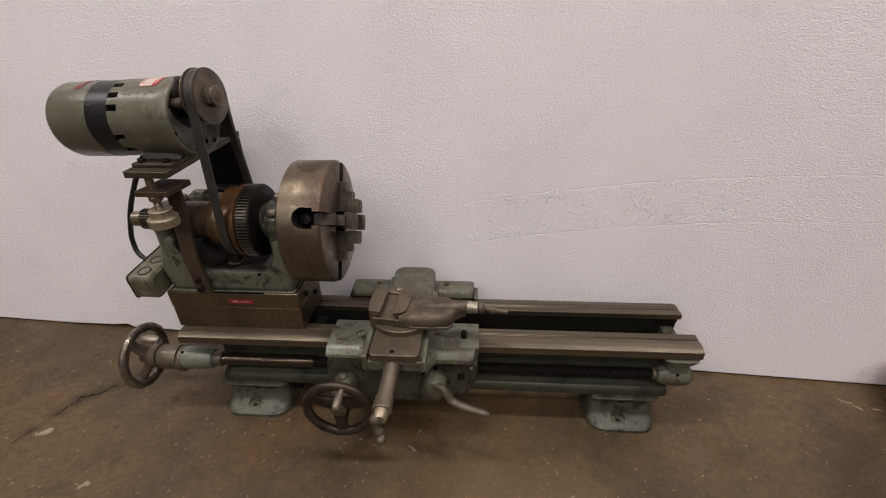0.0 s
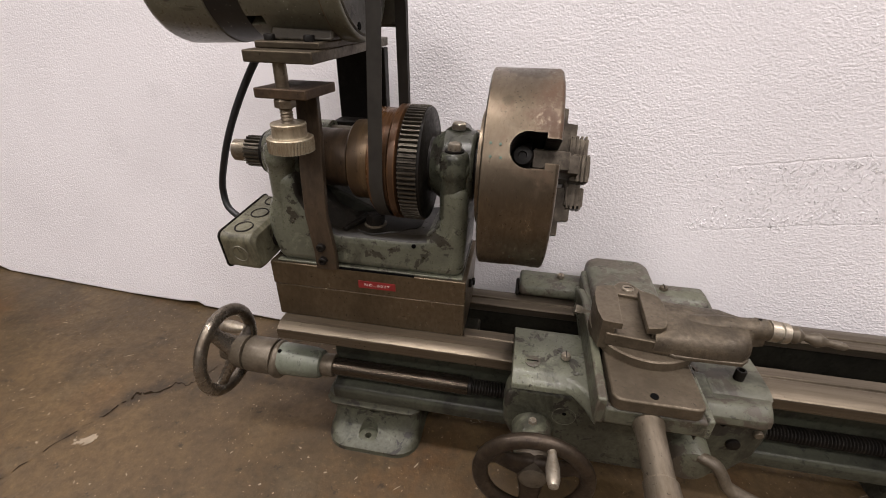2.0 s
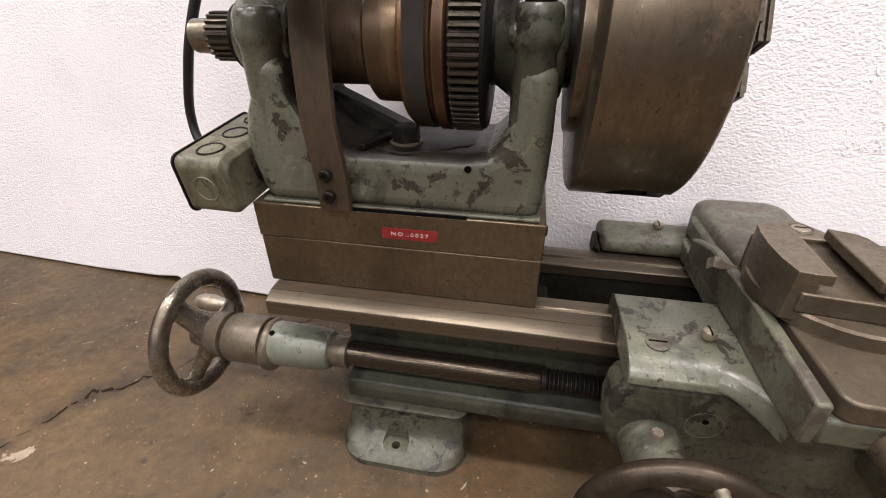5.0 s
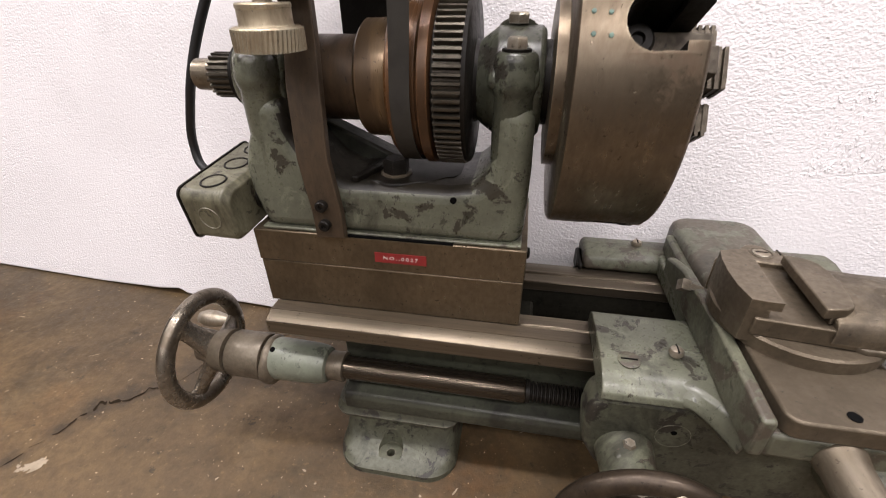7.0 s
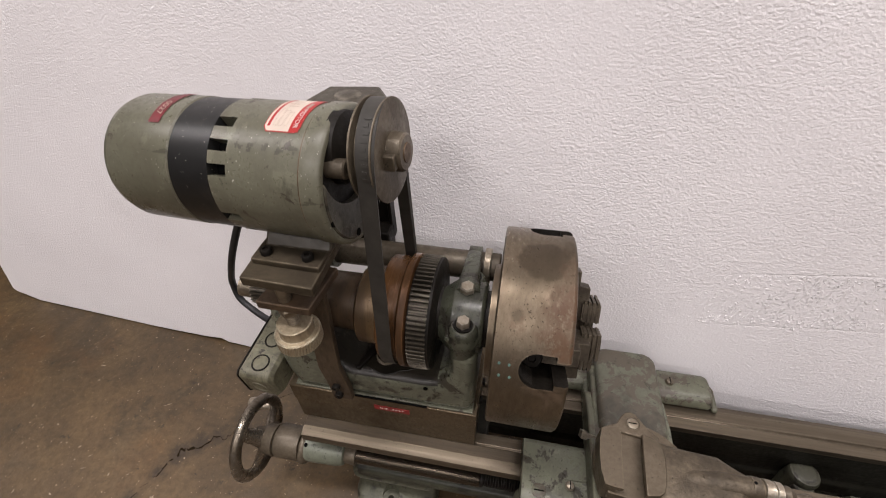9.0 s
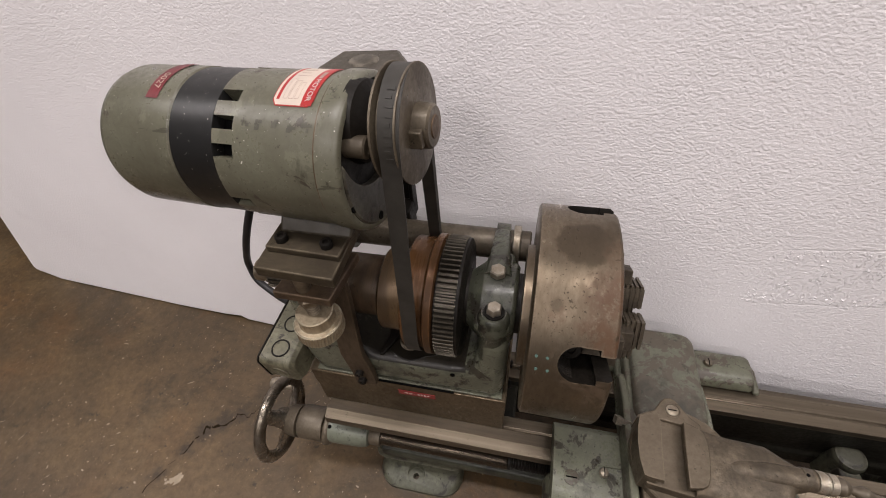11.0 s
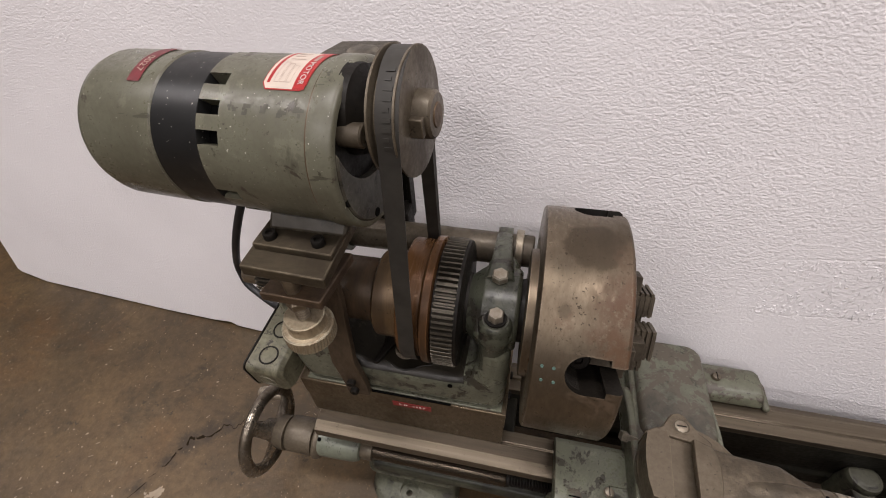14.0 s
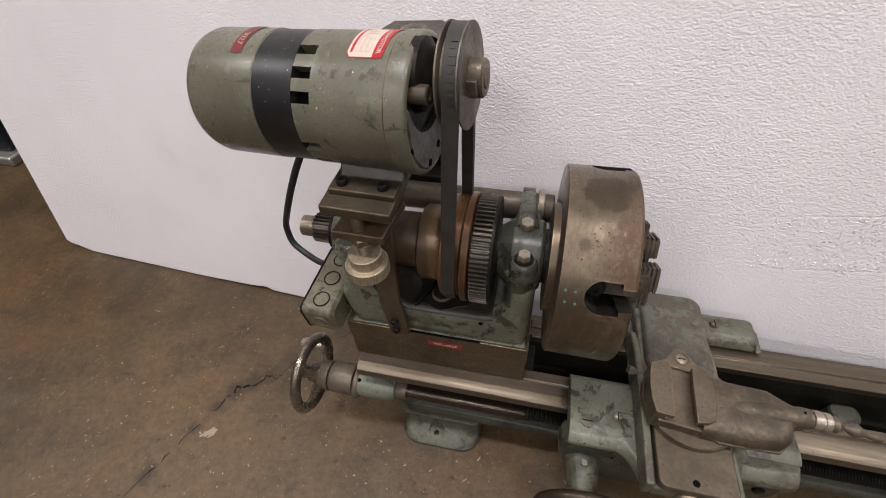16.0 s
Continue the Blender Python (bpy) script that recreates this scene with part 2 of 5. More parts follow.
ALLOY = metal("dull_alloy", (0.43, 0.365, 0.265), (0.22, 0.175, 0.118), 0.42, 0.4, 0.7, (1, 1, 0.3), 40)
BRIGHT = metal("worn_bright_steel", (0.40, 0.36, 0.30), (0.22, 0.185, 0.14), 0.34, 0.4, 0.7, (1, 1, 1), 40)
CRANK = metal("crank_steel", (0.27, 0.235, 0.185), (0.15, 0.120, 0.085), 0.36, 0.5, 0.75, (1, 0.2, 1), 30)
RIM = metal("handled_rim", (0.30, 0.27, 0.23), (0.12, 0.10, 0.076), 0.24, 0.5, 0.85, (1, 1, 1), 26)
ROD = metal("screw_sleeve", (0.092, 0.076, 0.059), (0.052, 0.041, 0.031), 0.26, 0.45, 0.9, (0.05, 1, 1), 22)
RIM_BROWN = metal("brown_rim", (0.070, 0.053, 0.038), (0.030, 0.022, 0.016), 0.36, 0.5, 0.6, (1, 1, 1), 26)
PITTED = metal("pitted_casting", (0.135, 0.110, 0.078), (0.066, 0.052, 0.036), 0.42, 0.6, 0.45, (1, 1, 1), 30, None, 0.0011)
SLIDE = metal("scraped_slide", (0.165, 0.136, 0.100), (0.088, 0.071, 0.050), 0.38, 0.5, 0.6, (1, 1, 1), 13)
CAST = metal("bare_casting", (0.138, 0.116, 0.086), (0.070, 0.056, 0.040), 0.38, 0.55, 0.35, (1, 1, 1), 24)
OIL = plain("old_oil", (0.012, 0.010, 0.007), 0.36, 0.0, 0.5, 0.25)
RUBBER = plain("belt_rubber", (0.044, 0.041, 0.036), 0.52, 0.0, 0.3, 0.3)
CABLE = plain("cable_sheath", (0.016, 0.016, 0.017), 0.5)
CASE_GREEN = painted("greasy_case_enamel", (0.085, 0.080, 0.060), (0.026, 0.024, 0.018), (0.05, 0.043, 0.033), 0.55, 0.36)
# flat near-black that stands for the darkness in slots, holes and joints
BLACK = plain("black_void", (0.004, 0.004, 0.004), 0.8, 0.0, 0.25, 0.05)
NUMBER_RED = plain("dirty_red_tape", (0.175, 0.020, 0.026), 0.42, 0.0, 0.5)
TAPE_RED = plain("faded_red_tape", (0.29, 0.026, 0.026), 0.38, 0.0, 0.35)
RED = plain("red_tape", (0.42, 0.022, 0.022), 0.35, 0.0, 0.2)
LABEL = plain("label_paper", (0.62, 0.53, 0.45), 0.5, 0.0, 0.12)
INK = plain("white_emboss", (0.62, 0.54, 0.50), 0.5, 0.0, 0.1)
FADED = plain("faded_print", (0.42, 0.30, 0.25), 0.5, 0.0, 0.2)
GHOST = plain("dark_residue", (0.085, 0.080, 0.058), 0.55, 0.0, 0.4)
TEAL = plain("teal_paint_dot", (0.10, 0.175, 0.145), 0.55, 0.0, 0.5)
BROWN = plain("brown_leather", (0.22, 0.085, 0.035), 0.45)
BLUE_BLACK = plain("dark_blue_steel", (0.012, 0.016, 0.024), 0.45)
ALU_EDGE = plain("pale_metal_edge", (0.35, 0.34, 0.31), 0.4, 0.6)
TUBE = Graph("tube_glow")
TUBE.put(TUBE.bsdf.inputs["Emission Color"], (1.0, 0.96, 0.93))
TUBE.put(TUBE.bsdf.inputs["Emission Strength"], 6.0)
TUBE = TUBE.done((0.8, 0.8, 0.8), 0.4)
TRAY = plain("white_tray", (0.75, 0.75, 0.73), 0.4)
WALL = plain("room_wall", (0.25, 0.24, 0.225), 0.8)
CEILING = plain("room_ceiling", (0.34, 0.33, 0.32), 0.85)


def foam_material():
    g = Graph("foam_board")
    v = g.scaled(0.75, 1.0, 1.0)
    big = g.noise(5, 4, 0.55)
    smear = g.span(g.noise(9, 6, 0.6), 0.62, 0.76, 0.0, 0.35)
    colour = g.mix(g.span(big, 0.35, 0.7), (0.88, 0.855, 0.87), (0.83, 0.805, 0.82))
    colour = g.mix(smear, colour, (0.70, 0.68, 0.69))
    h = g.math("ADD", g.noise(430, 1, 0.45, v, 0.1), g.math("MULTIPLY", g.noise(210, 1.5, 0.5, v, 0.15), 0.6))
    amount = g.span(g.noise(2.2, 2, 0.5), 0.32, 0.62, 0.35, 1.0)
    # long torn band, two pressed lines with scuffed beads between them
    sep = g.nodes.new("ShaderNodeSeparateXYZ")
    g.links.new(g.coord, sep.inputs[0])
    x, z = sep.outputs["X"], sep.outputs["Z"]
    left = g.math("SUBTRACT", 1.0, g.span(x, 0.26, 1.04))
    rise = g.math("SUBTRACT", 0.388, g.math("MULTIPLY", g.math("MULTIPLY", left, left), 0.080))
    wander = g.math("MULTIPLY", g.math("SUBTRACT", g.noise(40, 3, 0.5), 0.5), 0.006)
    off = g.math("ABSOLUTE", g.math("ADD", g.math("SUBTRACT", z, rise), wander), 0.0)
    ends = g.math("MULTIPLY", g.span(x, 0.25, 0.34), g.span(x, 0.95, 0.72, 0.12, 1.0))
    band = g.math("MULTIPLY", g.span(off, 0.050, 0.040), ends)
    scuff = g.span(g.noise(240, 4, 0.6, g.scaled(1.0, 1.0, 0.5), 0.6), 0.54, 0.68)
    patchy = g.span(g.noise(26, 4, 0.6), 0.36, 0.60)
    line = g.math("MULTIPLY", g.span(g.math("ABSOLUTE", g.math("SUBTRACT", off, 0.0425), 0.0), 0.0016, 0.0004), g.span(x, 0.25, 0.34))
    torn = g.math("MULTIPLY", g.math("MULTIPLY", g.math("MULTIPLY", scuff, band), patchy), 1.0)
    colour = g.mix(g.math("MULTIPLY", torn, 1.6), colour, (0.93, 0.91, 0.92))
    h = g.math("SUBTRACT", g.math("ADD", g.math("MULTIPLY", h, amount), torn), g.math("MULTIPLY", line, 0.22))
    g.bump(h, 1.0, 0.0012)
    return g.done(colour, 0.5, 0.0, 0.4)


def concrete_material():
    g = Graph("stained_concrete")
    a = g.span(g.noise(2.6, 8, 0.66, None, 0.5), 0.40, 0.60)
    b = g.span(g.noise(8, 9, 0.74, None, 0.4), 0.44, 0.64)
    c = g.noise(75, 7, 0.72)
    colour = g.mix(a, (0.110, 0.0695, 0.0310), (0.0440, 0.0282, 0.0125))
    colour = g.mix(g.math("MULTIPLY", b, 0.5), colour, (0.142, 0.0915, 0.0395))
    blot = g.span(g.noise(4.6, 9, 0.72, g.scaled(1, 1, 1, 1.1), 0.4), 0.55, 0.63)
    colour = g.mix(g.math("MULTIPLY", blot, 0.70), colour, (0.0330, 0.02150, 0.0095))
    rusty = g.span(g.noise(3.7, 7, 0.68, g.scaled(1, 1, 1, 0.7), 0.3), 0.54, 0.68)
    colour = g.mix(g.math("MULTIPLY", rusty, 0.5), colour, (0.130, 0.062, 0.0195))
    grey = g.span(g.noise(5.5, 8, 0.7, g.scaled(1, 1, 1, 2.2)), 0.56, 0.68)
    colour = g.mix(g.math("MULTIPLY", grey, 0.5), colour, (0.1023, 0.07611, 0.0432))
    spots = g.span(g.noise(38, 7, 0.72), 0.62, 0.65)
    colour = g.mix(g.math("MULTIPLY", spots, 0.8), colour, (0.02232, 0.01505, 0.008))
    colour = g.mix(g.span(c, 0.40, 0.66, 0.0, 0.6), colour, (0.04278, 0.02744, 0.012))
    pale = g.span(g.noise(120, 6, 0.74), 0.58, 0.68, 0.0, 0.65)
    colour = g.mix(pale, colour, (0.186, 0.1239, 0.0576))
    scrape = g.span(g.noise(46, 4, 0.6, g.scaled(1.0, 0.09, 1.0, 0.75)), 0.70, 0.74, 0.0, 0.45)
    colour = g.mix(scrape, colour, (0.2046, 0.146, 0.08))
    # dirt worked into the concrete along the crack
    dirt = g.blot((-0.452, -0.044, 0), 0.020, 0.018, 0.05)
    for at, r in (((-0.478, -0.066, 0), 0.026), ((-0.500, -0.086, 0), 0.028), ((-0.518, -0.120, 0), 0.020), ((-0.540, -0.165, 0), 0.020), ((-0.570, -0.245, 0), 0.024), ((-0.600, -0.320, 0), 0.022)):
        dirt = g.math("MAXIMUM", dirt, g.blot(at, r, 0.020, 0.055))
    colour = g.mix(g.math("MULTIPLY", dirt, 0.72), colour, (0.02046, 0.01328, 0.0068))
    worn = g.blot((0.32, -0.38, 0), 0.34, 0.28, 0.25)
    colour = g.mix(g.math("MULTIPLY", worn, 0.6), colour, (0.150, 0.102, 0.050))
    flecks = g.span(g.noise(230, 2, 0.5), 0.715, 0.735)
    colour = g.mix(flecks, colour, (0.4185, 0.3186, 0.208))
    g.bump(g.math("ADD", c, g.math("MULTIPLY", g.noise(14, 5, 0.6), 1.2)), 0.5, 0.0018)
    return g.done(colour, g.span(c, 0.3, 0.7, 0.36, 0.62), 0.0, 0.45)


FOAM, CONCRETE = foam_material(), concrete_material()
CRACK = plain("crack_shadow", (0.022, 0.015, 0.009), 0.9, 0.0, 0.3, 0.1)
CHIP = plain("pale_chip", (0.34, 0.275, 0.195), 0.75, 0.0, 0.35)

# ---- building helpers ----
X_AXIS, Y_AXIS, Z_AXIS = Vector((1, 0, 0)), Vector((0, 1, 0)), Vector((0, 0, 1))


def box(bm, lo, hi, m=None):
    vs = [bm.verts.new((x, y, z)) for x in (lo[0], hi[0]) for y in (lo[1], hi[1]) for z in (lo[2], hi[2])]
    for q in ((0, 1, 3, 2), (4, 6, 7, 5), (0, 4, 5, 1), (2, 3, 7, 6), (0, 2, 6, 4), (1, 5, 7, 3)):
        bm.faces.new([vs[i] for i in q])
    if m is not None:
        for v in vs:
            v.co = m @ v.co
    return bm


def loft(bm, rings, caps=True):
    """Skin a list of equally long rings of points."""
    made = [[bm.verts.new(p) for p in ring] for ring in rings]
    n = len(made[0])
    for a, b in zip(made, made[1:]):
        for i in range(n):
            bm.faces.new((a[i], a[(i + 1) % n], b[(i + 1) % n], b[i]))
    if caps:
        bm.faces.new(list(reversed(made[0])))
        bm.faces.new(made[-1])
    return bm


def prism(bm, outline, lo, hi, axis="y"):
    """A 2D outline drawn out along an axis: x takes (y, z), y takes (x, z), z takes (x, y)."""
    place = {"x": lambda p, s: (s, p[0], p[1]), "y": lambda p, s: (p[0], s, p[1]), "z": lambda p, s: (p[0], p[1], s)}[axis]
    return loft(bm, [[place(p, s) for p in outline] for s in (lo, hi)])


def side_axes(d):
    d = Vector(d).normalized()
    u = d.cross(Z_AXIS if abs(d.z) < 0.9 else X_AXIS).normalized()
    return d, u, u.cross(d).normalized()


def turned(bm, profile, origin, direction, n=48, caps=True):
    """A turned solid: profile of (distance along the axis, radius)."""
    d, u, v = side_axes(direction)
    o = Vector(origin)
    ring = [(math.cos(2 * math.pi * i / n), math.sin(2 * math.pi * i / n)) for i in range(n)]
    return loft(bm, [[o + d * s + (u * c + v * k) * r for c, k in ring] for s, r in profile], caps)


def rounded(cx, cy, hx, hy, r, n=4):
    r = min(r, hx * 0.999, hy * 0.999)
    out = []
    for k, (sx, sy) in enumerate(((1, 1), (-1, 1), (-1, -1), (1, -1))):
        for i in range(n + 1):
            a = math.pi / 2 * (k + i / n)
            out.append((cx + sx * (hx - r) + r * math.cos(a), cy + sy * (hy - r) + r * math.sin(a)))
    return out


def smooth_path(points, steps=8):
    pts = [Vector(p) for p in points]
    ext = [2 * pts[0] - pts[1], *pts, 2 * pts[-1] - pts[-2]]
    out = []
    for i in range(1, len(ext) - 2):
        a, b, c, d = ext[i - 1:i + 3]
        for k in range(steps):
            t = k / steps
            out.append(0.5 * (2 * b + (c - a) * t + (2 * a - 5 * b + 4 * c - d) * t * t + (3 * b - a - 3 * c + d) * t ** 3))
    return [*out, pts[-1]]


def tube(bm, points, radius, n=14, flat=1.0):
    """A round bar along points; radius is one number or one for each point."""
    pts = [Vector(p) for p in points]
    radii = radius if isinstance(radius, (list, tuple)) else [radius] * len(pts)
    rings, u = [], None
    for i, p in enumerate(pts):
        d = (pts[min(i + 1, len(pts) - 1)] - pts[max(i - 1, 0)]).normalized()
        u = side_axes(d)[1] if u is None else (u - d * u.dot(d)).normalized()
        v = u.cross(d).normalized()
        rings.append([p + u * (radii[i] * math.cos(2 * math.pi * k / n)) + v * (radii[i] * flat * math.sin(2 * math.pi * k / n)) for k in range(n)])
    return loft(bm, rings)


def ring_solid(bm, centre, axis, radius, r, n=56, m=12, flat=1.0):
    d, u, v = side_axes(axis)
    c = Vector(centre)
    loops = []
    for i in range(n):
        a = 2 * math.pi * i / n
        w = u * math.cos(a) + v * math.sin(a)
        loops.append([bm.verts.new(c + w * (radius + r * math.cos(2 * math.pi * k / m)) + d * (r * flat * math.sin(2 * math.pi * k / m))) for k in range(m)])
    for i in range(n):
        a, b = loops[i], loops[(i + 1) % n]
        for k in range(m):
            bm.faces.new((a[k], a[(k + 1) % m], b[(k + 1) % m], b[k]))
    return bm


def hexagon(bm, centre, axis, across, height):
    """A hexagon bolt head with chamfered corners."""
    a = across / math.sqrt(3)
    return turned(bm, [(0, a), (height * 0.8, a), (height, a * 0.84)], centre, axis, 6)


def toothed(bm, teeth, r0, r1, lo, hi, origin, direction, land=0.30, root=0.28):
    d, u, v = side_axes(direction)
    o = Vector(origin)
    outline = []
    for i in range(teeth):
        for f, r in ((0, r0), (root, r0), (0.5 - land / 2 + root / 2, r1), (0.5 + land / 2 + root / 2, r1)):
            a = 2 * math.pi * (i + f) / teeth
            outline.append((u * math.cos(a) + v * math.sin(a)) * r)
    return loft(bm, [[o + d * s + p for p in outline] for s in (lo, hi)])


def rough_up(bm, amount, scale):
    for v in bm.verts:
        v.co += noise.noise_vector(v.co * scale) * amount
    return bm


WORLD_OF = {}


def thing(name, at, label, category, group=""):
    ob = new(name)
    ob.empty_display_size = 0.02
    ob.location = at
    WORLD_OF[ob] = Matrix.Translation(at)
    return tagged(ob, label, category, group)


def mesh_of(name, bm, material, angle=38):
    bmesh.ops.recalc_face_normals(bm, faces=bm.faces)
    me = bpy.data.meshes.new(name)
    bm.to_mesh(me)
    bm.free()
    me.materials.append(material)
    me.polygons.foreach_set("use_smooth", [True] * len(me.polygons))
    me.set_sharp_from_angle(angle=radians(angle))
    return me


def part(name, bm, material, parent, label="", bevel=0.0, segments=2, angle=38):
    """One mesh object under a thing or under a part; its points are in world places."""
    ob = new(name, mesh_of(name, bm, material, angle))
    ob.parent = parent
    ob.matrix_parent_inverse = WORLD_OF.get(parent, Matrix.Identity(4)).inverted()
    if bevel:
        mod = ob.modifiers.new("edge", "BEVEL")
        mod.width, mod.segments, mod.limit_method, mod.angle_limit = bevel, segments, "ANGLE", radians(30)
        mod.use_clamp_overlap = True
    return tagged(ob, label)


def structure(name, bm, material, label, category, bevel=0.0):
    ob = new(name, mesh_of(name, bm, material))
    if bevel:
        mod = ob.modifiers.new("edge", "BEVEL")
        mod.width, mod.segments, mod.limit_method = bevel, 2, "ANGLE"
    return tagged(ob, label, category, "", "structure")


def carve(ob, cutters):
    """Cut solids out of a part for good."""
    helpers = []
    for bm in cutters:
        bmesh.ops.recalc_face_normals(bm, faces=bm.faces)
        me = bpy.data.meshes.new("cutter")
        bm.to_mesh(me)
        bm.free()
        c = new("cutter", me)
        helpers.append(c)
        mod = ob.modifiers.new("cut", "BOOLEAN")
        mod.operation, mod.solver, mod.object = "DIFFERENCE", "EXACT", c
    bpy.context.view_layer.update()
    done = bpy.data.meshes.new_from_object(ob.evaluated_get(bpy.context.evaluated_depsgraph_get()))
    ob.modifiers.clear()
    ob.data = done
    done.polygons.foreach_set("use_smooth", [True] * len(done.polygons))
    done.set_sharp_from_angle(angle=radians(38))
    for c in helpers:
        me = c.data
        bpy.data.objects.remove(c)
        bpy.data.meshes.remove(me)
    return ob


def words(text, size, place, depth=0.0003, gap=1.0):
    """Flat letters as mesh, every point sent through place(x, y, z)."""
    curve = bpy.data.curves.new("letters", "FONT")
    curve.body, curve.size, curve.extrude, curve.space_character = text, size, depth, gap
    curve.align_x, curve.align_y = "CENTER", "CENTER"
    ob = new("letters", curve)
    bpy.context.view_layer.update()
    me = bpy.data.meshes.new_from_object(ob.evaluated_get(bpy.context.evaluated_depsgraph_get()))
    bpy.data.objects.remove(ob)
    bpy.data.curves.remove(curve)
    bm = bmesh.new()
    bm.from_mesh(me)
    bpy.data.meshes.remove(me)
    for v in bm.verts:
        v.co = place(*v.co)
    return bm


B = bmesh.new

# ---- the room ----
bm = B()
box(bm, (-6, -6, -0.2), (6, 4, 0))
structure("floor", bm, CONCRETE, "stained brown bare concrete workshop floor", "floor")
for name, lo, hi in (("wall_north", (-6, 4, 0), (6, 4.2, 3.6)), ("wall_south", (-6, -6.2, 0), (6, -6, 3.6)),
                     ("wall_west", (-6.2, -6.2, 0), (-6, 4.2, 3.6)), ("wall_east", (6, -6.2, 0), (6.2, 4.2, 3.6))):
    structure(name, box(B(), lo, hi), WALL, "plain painted workshop wall", "wall")
structure("ceiling", box(B(), (-6.2, -6.2, 3.6), (6.2, 4.2, 3.8)), CEILING, "plain pale workshop ceiling", "ceiling")
for lx, ly in LAMPS:
    lamp = thing("ceiling_light", (lx, ly, 3.6), "white strip light fitting fixed under the ceiling", "ceiling light", "ceiling lights")
    part("tray", box(B(), (lx - 0.62, ly - 0.14, 3.48), (lx + 0.62, ly + 0.14, 3.6)), TRAY, lamp, "", 0.006)
    for k in (-0.06, 0.06):
        part("tube", turned(B(), [(0, 0.014), (1.16, 0.014)], (lx - 0.58, ly + k, 3.46), X_AXIS, 16), TUBE, lamp, "glowing white tube")

# foam board: y = 0.1045 - 0.063 x + 0.125 z on its face
FOAM_TURN = math.atan(-0.063)
LEAN_BACK = math.atan(0.125)


def on_foam(u, w, out=0.0):
    """u along the board, w up its face, out towards the room."""
    m = pose(0, 0.1045, 0.002) @ Matrix.Rotation(FOAM_TURN, 4, "Z") @ Matrix.Rotation(-LEAN_BACK, 4, "X")
    return m @ Vector((u, -out, w))


bm = B()
outline = [(-1.120, 0.022), (-1.110, 0.014), (-1.09, 0.010), (-1.05, 0.0), (-0.72, 0.0), (-0.60, 0.004), (-0.56, 0.009), (-0.545, 0.002),
           (0.4, 0.0), (1.28, 0.0), (1.28, 1.22), (-0.913, 1.22)]
rings = [[on_foam(u, w, o) for u, w in outline] for o in (0.0, -0.05)]
loft(bm, rings)
foam = tagged(new("foam_board", mesh_of("foam_board", bm, FOAM)), "white pebbled foam insulation board leaning back on edge", "foam board")
mod = foam.modifiers.new("edge", "BEVEL")
mod.width, mod.segments, mod.limit_method = 0.003, 2, "ANGLE"

# torn beads on the foam
random.seed(4)
bm = B()


def dash(u, w, h, r):
    r *= random.uniform(0.5, 1.1)
    k = random.uniform(-0.25, 0.25) * h
    tube(bm, [on_foam(u - k, w - h, -0.0006), on_foam(u + random.uniform(-r, r), w, 0.0004 - r * 0.6), on_foam(u + k, w + h, -0.0006)], [r * 0.3, r, r * 0.3], 7)


for i in range(680):
    u = 0.285 + 0.70 * random.random() ** 1.35
    u = round(u / 0.0135) * 0.0135 + random.gauss(0, 0.0022)
    k = 1 - max(0.0, min(1.0, (u - 0.26) / 0.78))
    off = random.choice((random.uniform(-0.039, 0.039), random.gauss(0.034, 0.004), random.gauss(-0.033, 0.004)))
    dash(u, (0.387 - 0.080 * k * k + off) * 1.008, random.uniform(0.0012, 0.0044), random.uniform(0.0009, 0.0019))
for i in range(14):
    dash(random.uniform(0.95, 1.02), random.uniform(0.10, 0.12), random.uniform(0.001, 0.004), random.uniform(0.0008, 0.002))
dash(-0.72, 0.078, 0.002, 0.0016)
tagged(part("torn_surface", bm, FOAM, foam), "", "", "", "stuff")

# floor crack, chips and old spots
random.seed(11)
knots = [(-0.30, 0.09), (-0.40, 0.03), (-0.435, -0.03), (-0.452, -0.046), (-0.485, -0.072), (-0.502, -0.085), (-0.515, -0.112), (-0.535, -0.152), (-0.556, -0.215), (-0.585, -0.30), (-0.66, -0.42), (-0.68, -0.56)]
line = smooth_path([(x, y, 0) for x, y in knots], 9)
bm = B()
prev = None
drift = 0.0
for i, p in enumerate(line):
    d = (line[min(i + 1, len(line) - 1)] - line[max(i - 1, 0)]).normalized()
    s = Vector((-d.y, d.x, 0))
    near = math.exp(-((p.x + 0.485) ** 2 + (p.y + 0.072) ** 2) / 0.0016)
    drift = 0.72 * drift + random.gauss(0, 0.0022)
    w = 0.0003 + 0.0009 * random.random() ** 2 + 0.0024 * near * random.uniform(0.1, 1)
    p = p + s * drift + Vector((0, 0, 0.0006))
    q = [bm.verts.new(p + s * w), bm.verts.new(p - s * w * random.uniform(0.4, 1.5))]
    if prev and not (i > 40 and i % 11 in (4, 5, 8)):
        bm.faces.new((prev[0], prev[1], q[1], q[0]))
    prev = q
structure("floor_crack", bm, CRACK, "thin dark jagged crack in the concrete floor", "crack")


def chip(bm, x, y, rx, ry, turn, z=0.0007, jag=0.45, n=15):
    vs = []
    for i in range(n):
        a = 2 * math.pi * i / n
        k = 1 + random.uniform(-jag, jag)
        px, py = rx * k * math.cos(a), ry * k * math.sin(a)
        vs.append(bm.verts.new((x + px * math.cos(turn) - py * math.sin(turn), y + px * math.sin(turn) + py * math.cos(turn), z)))
    bm.faces.new(vs)


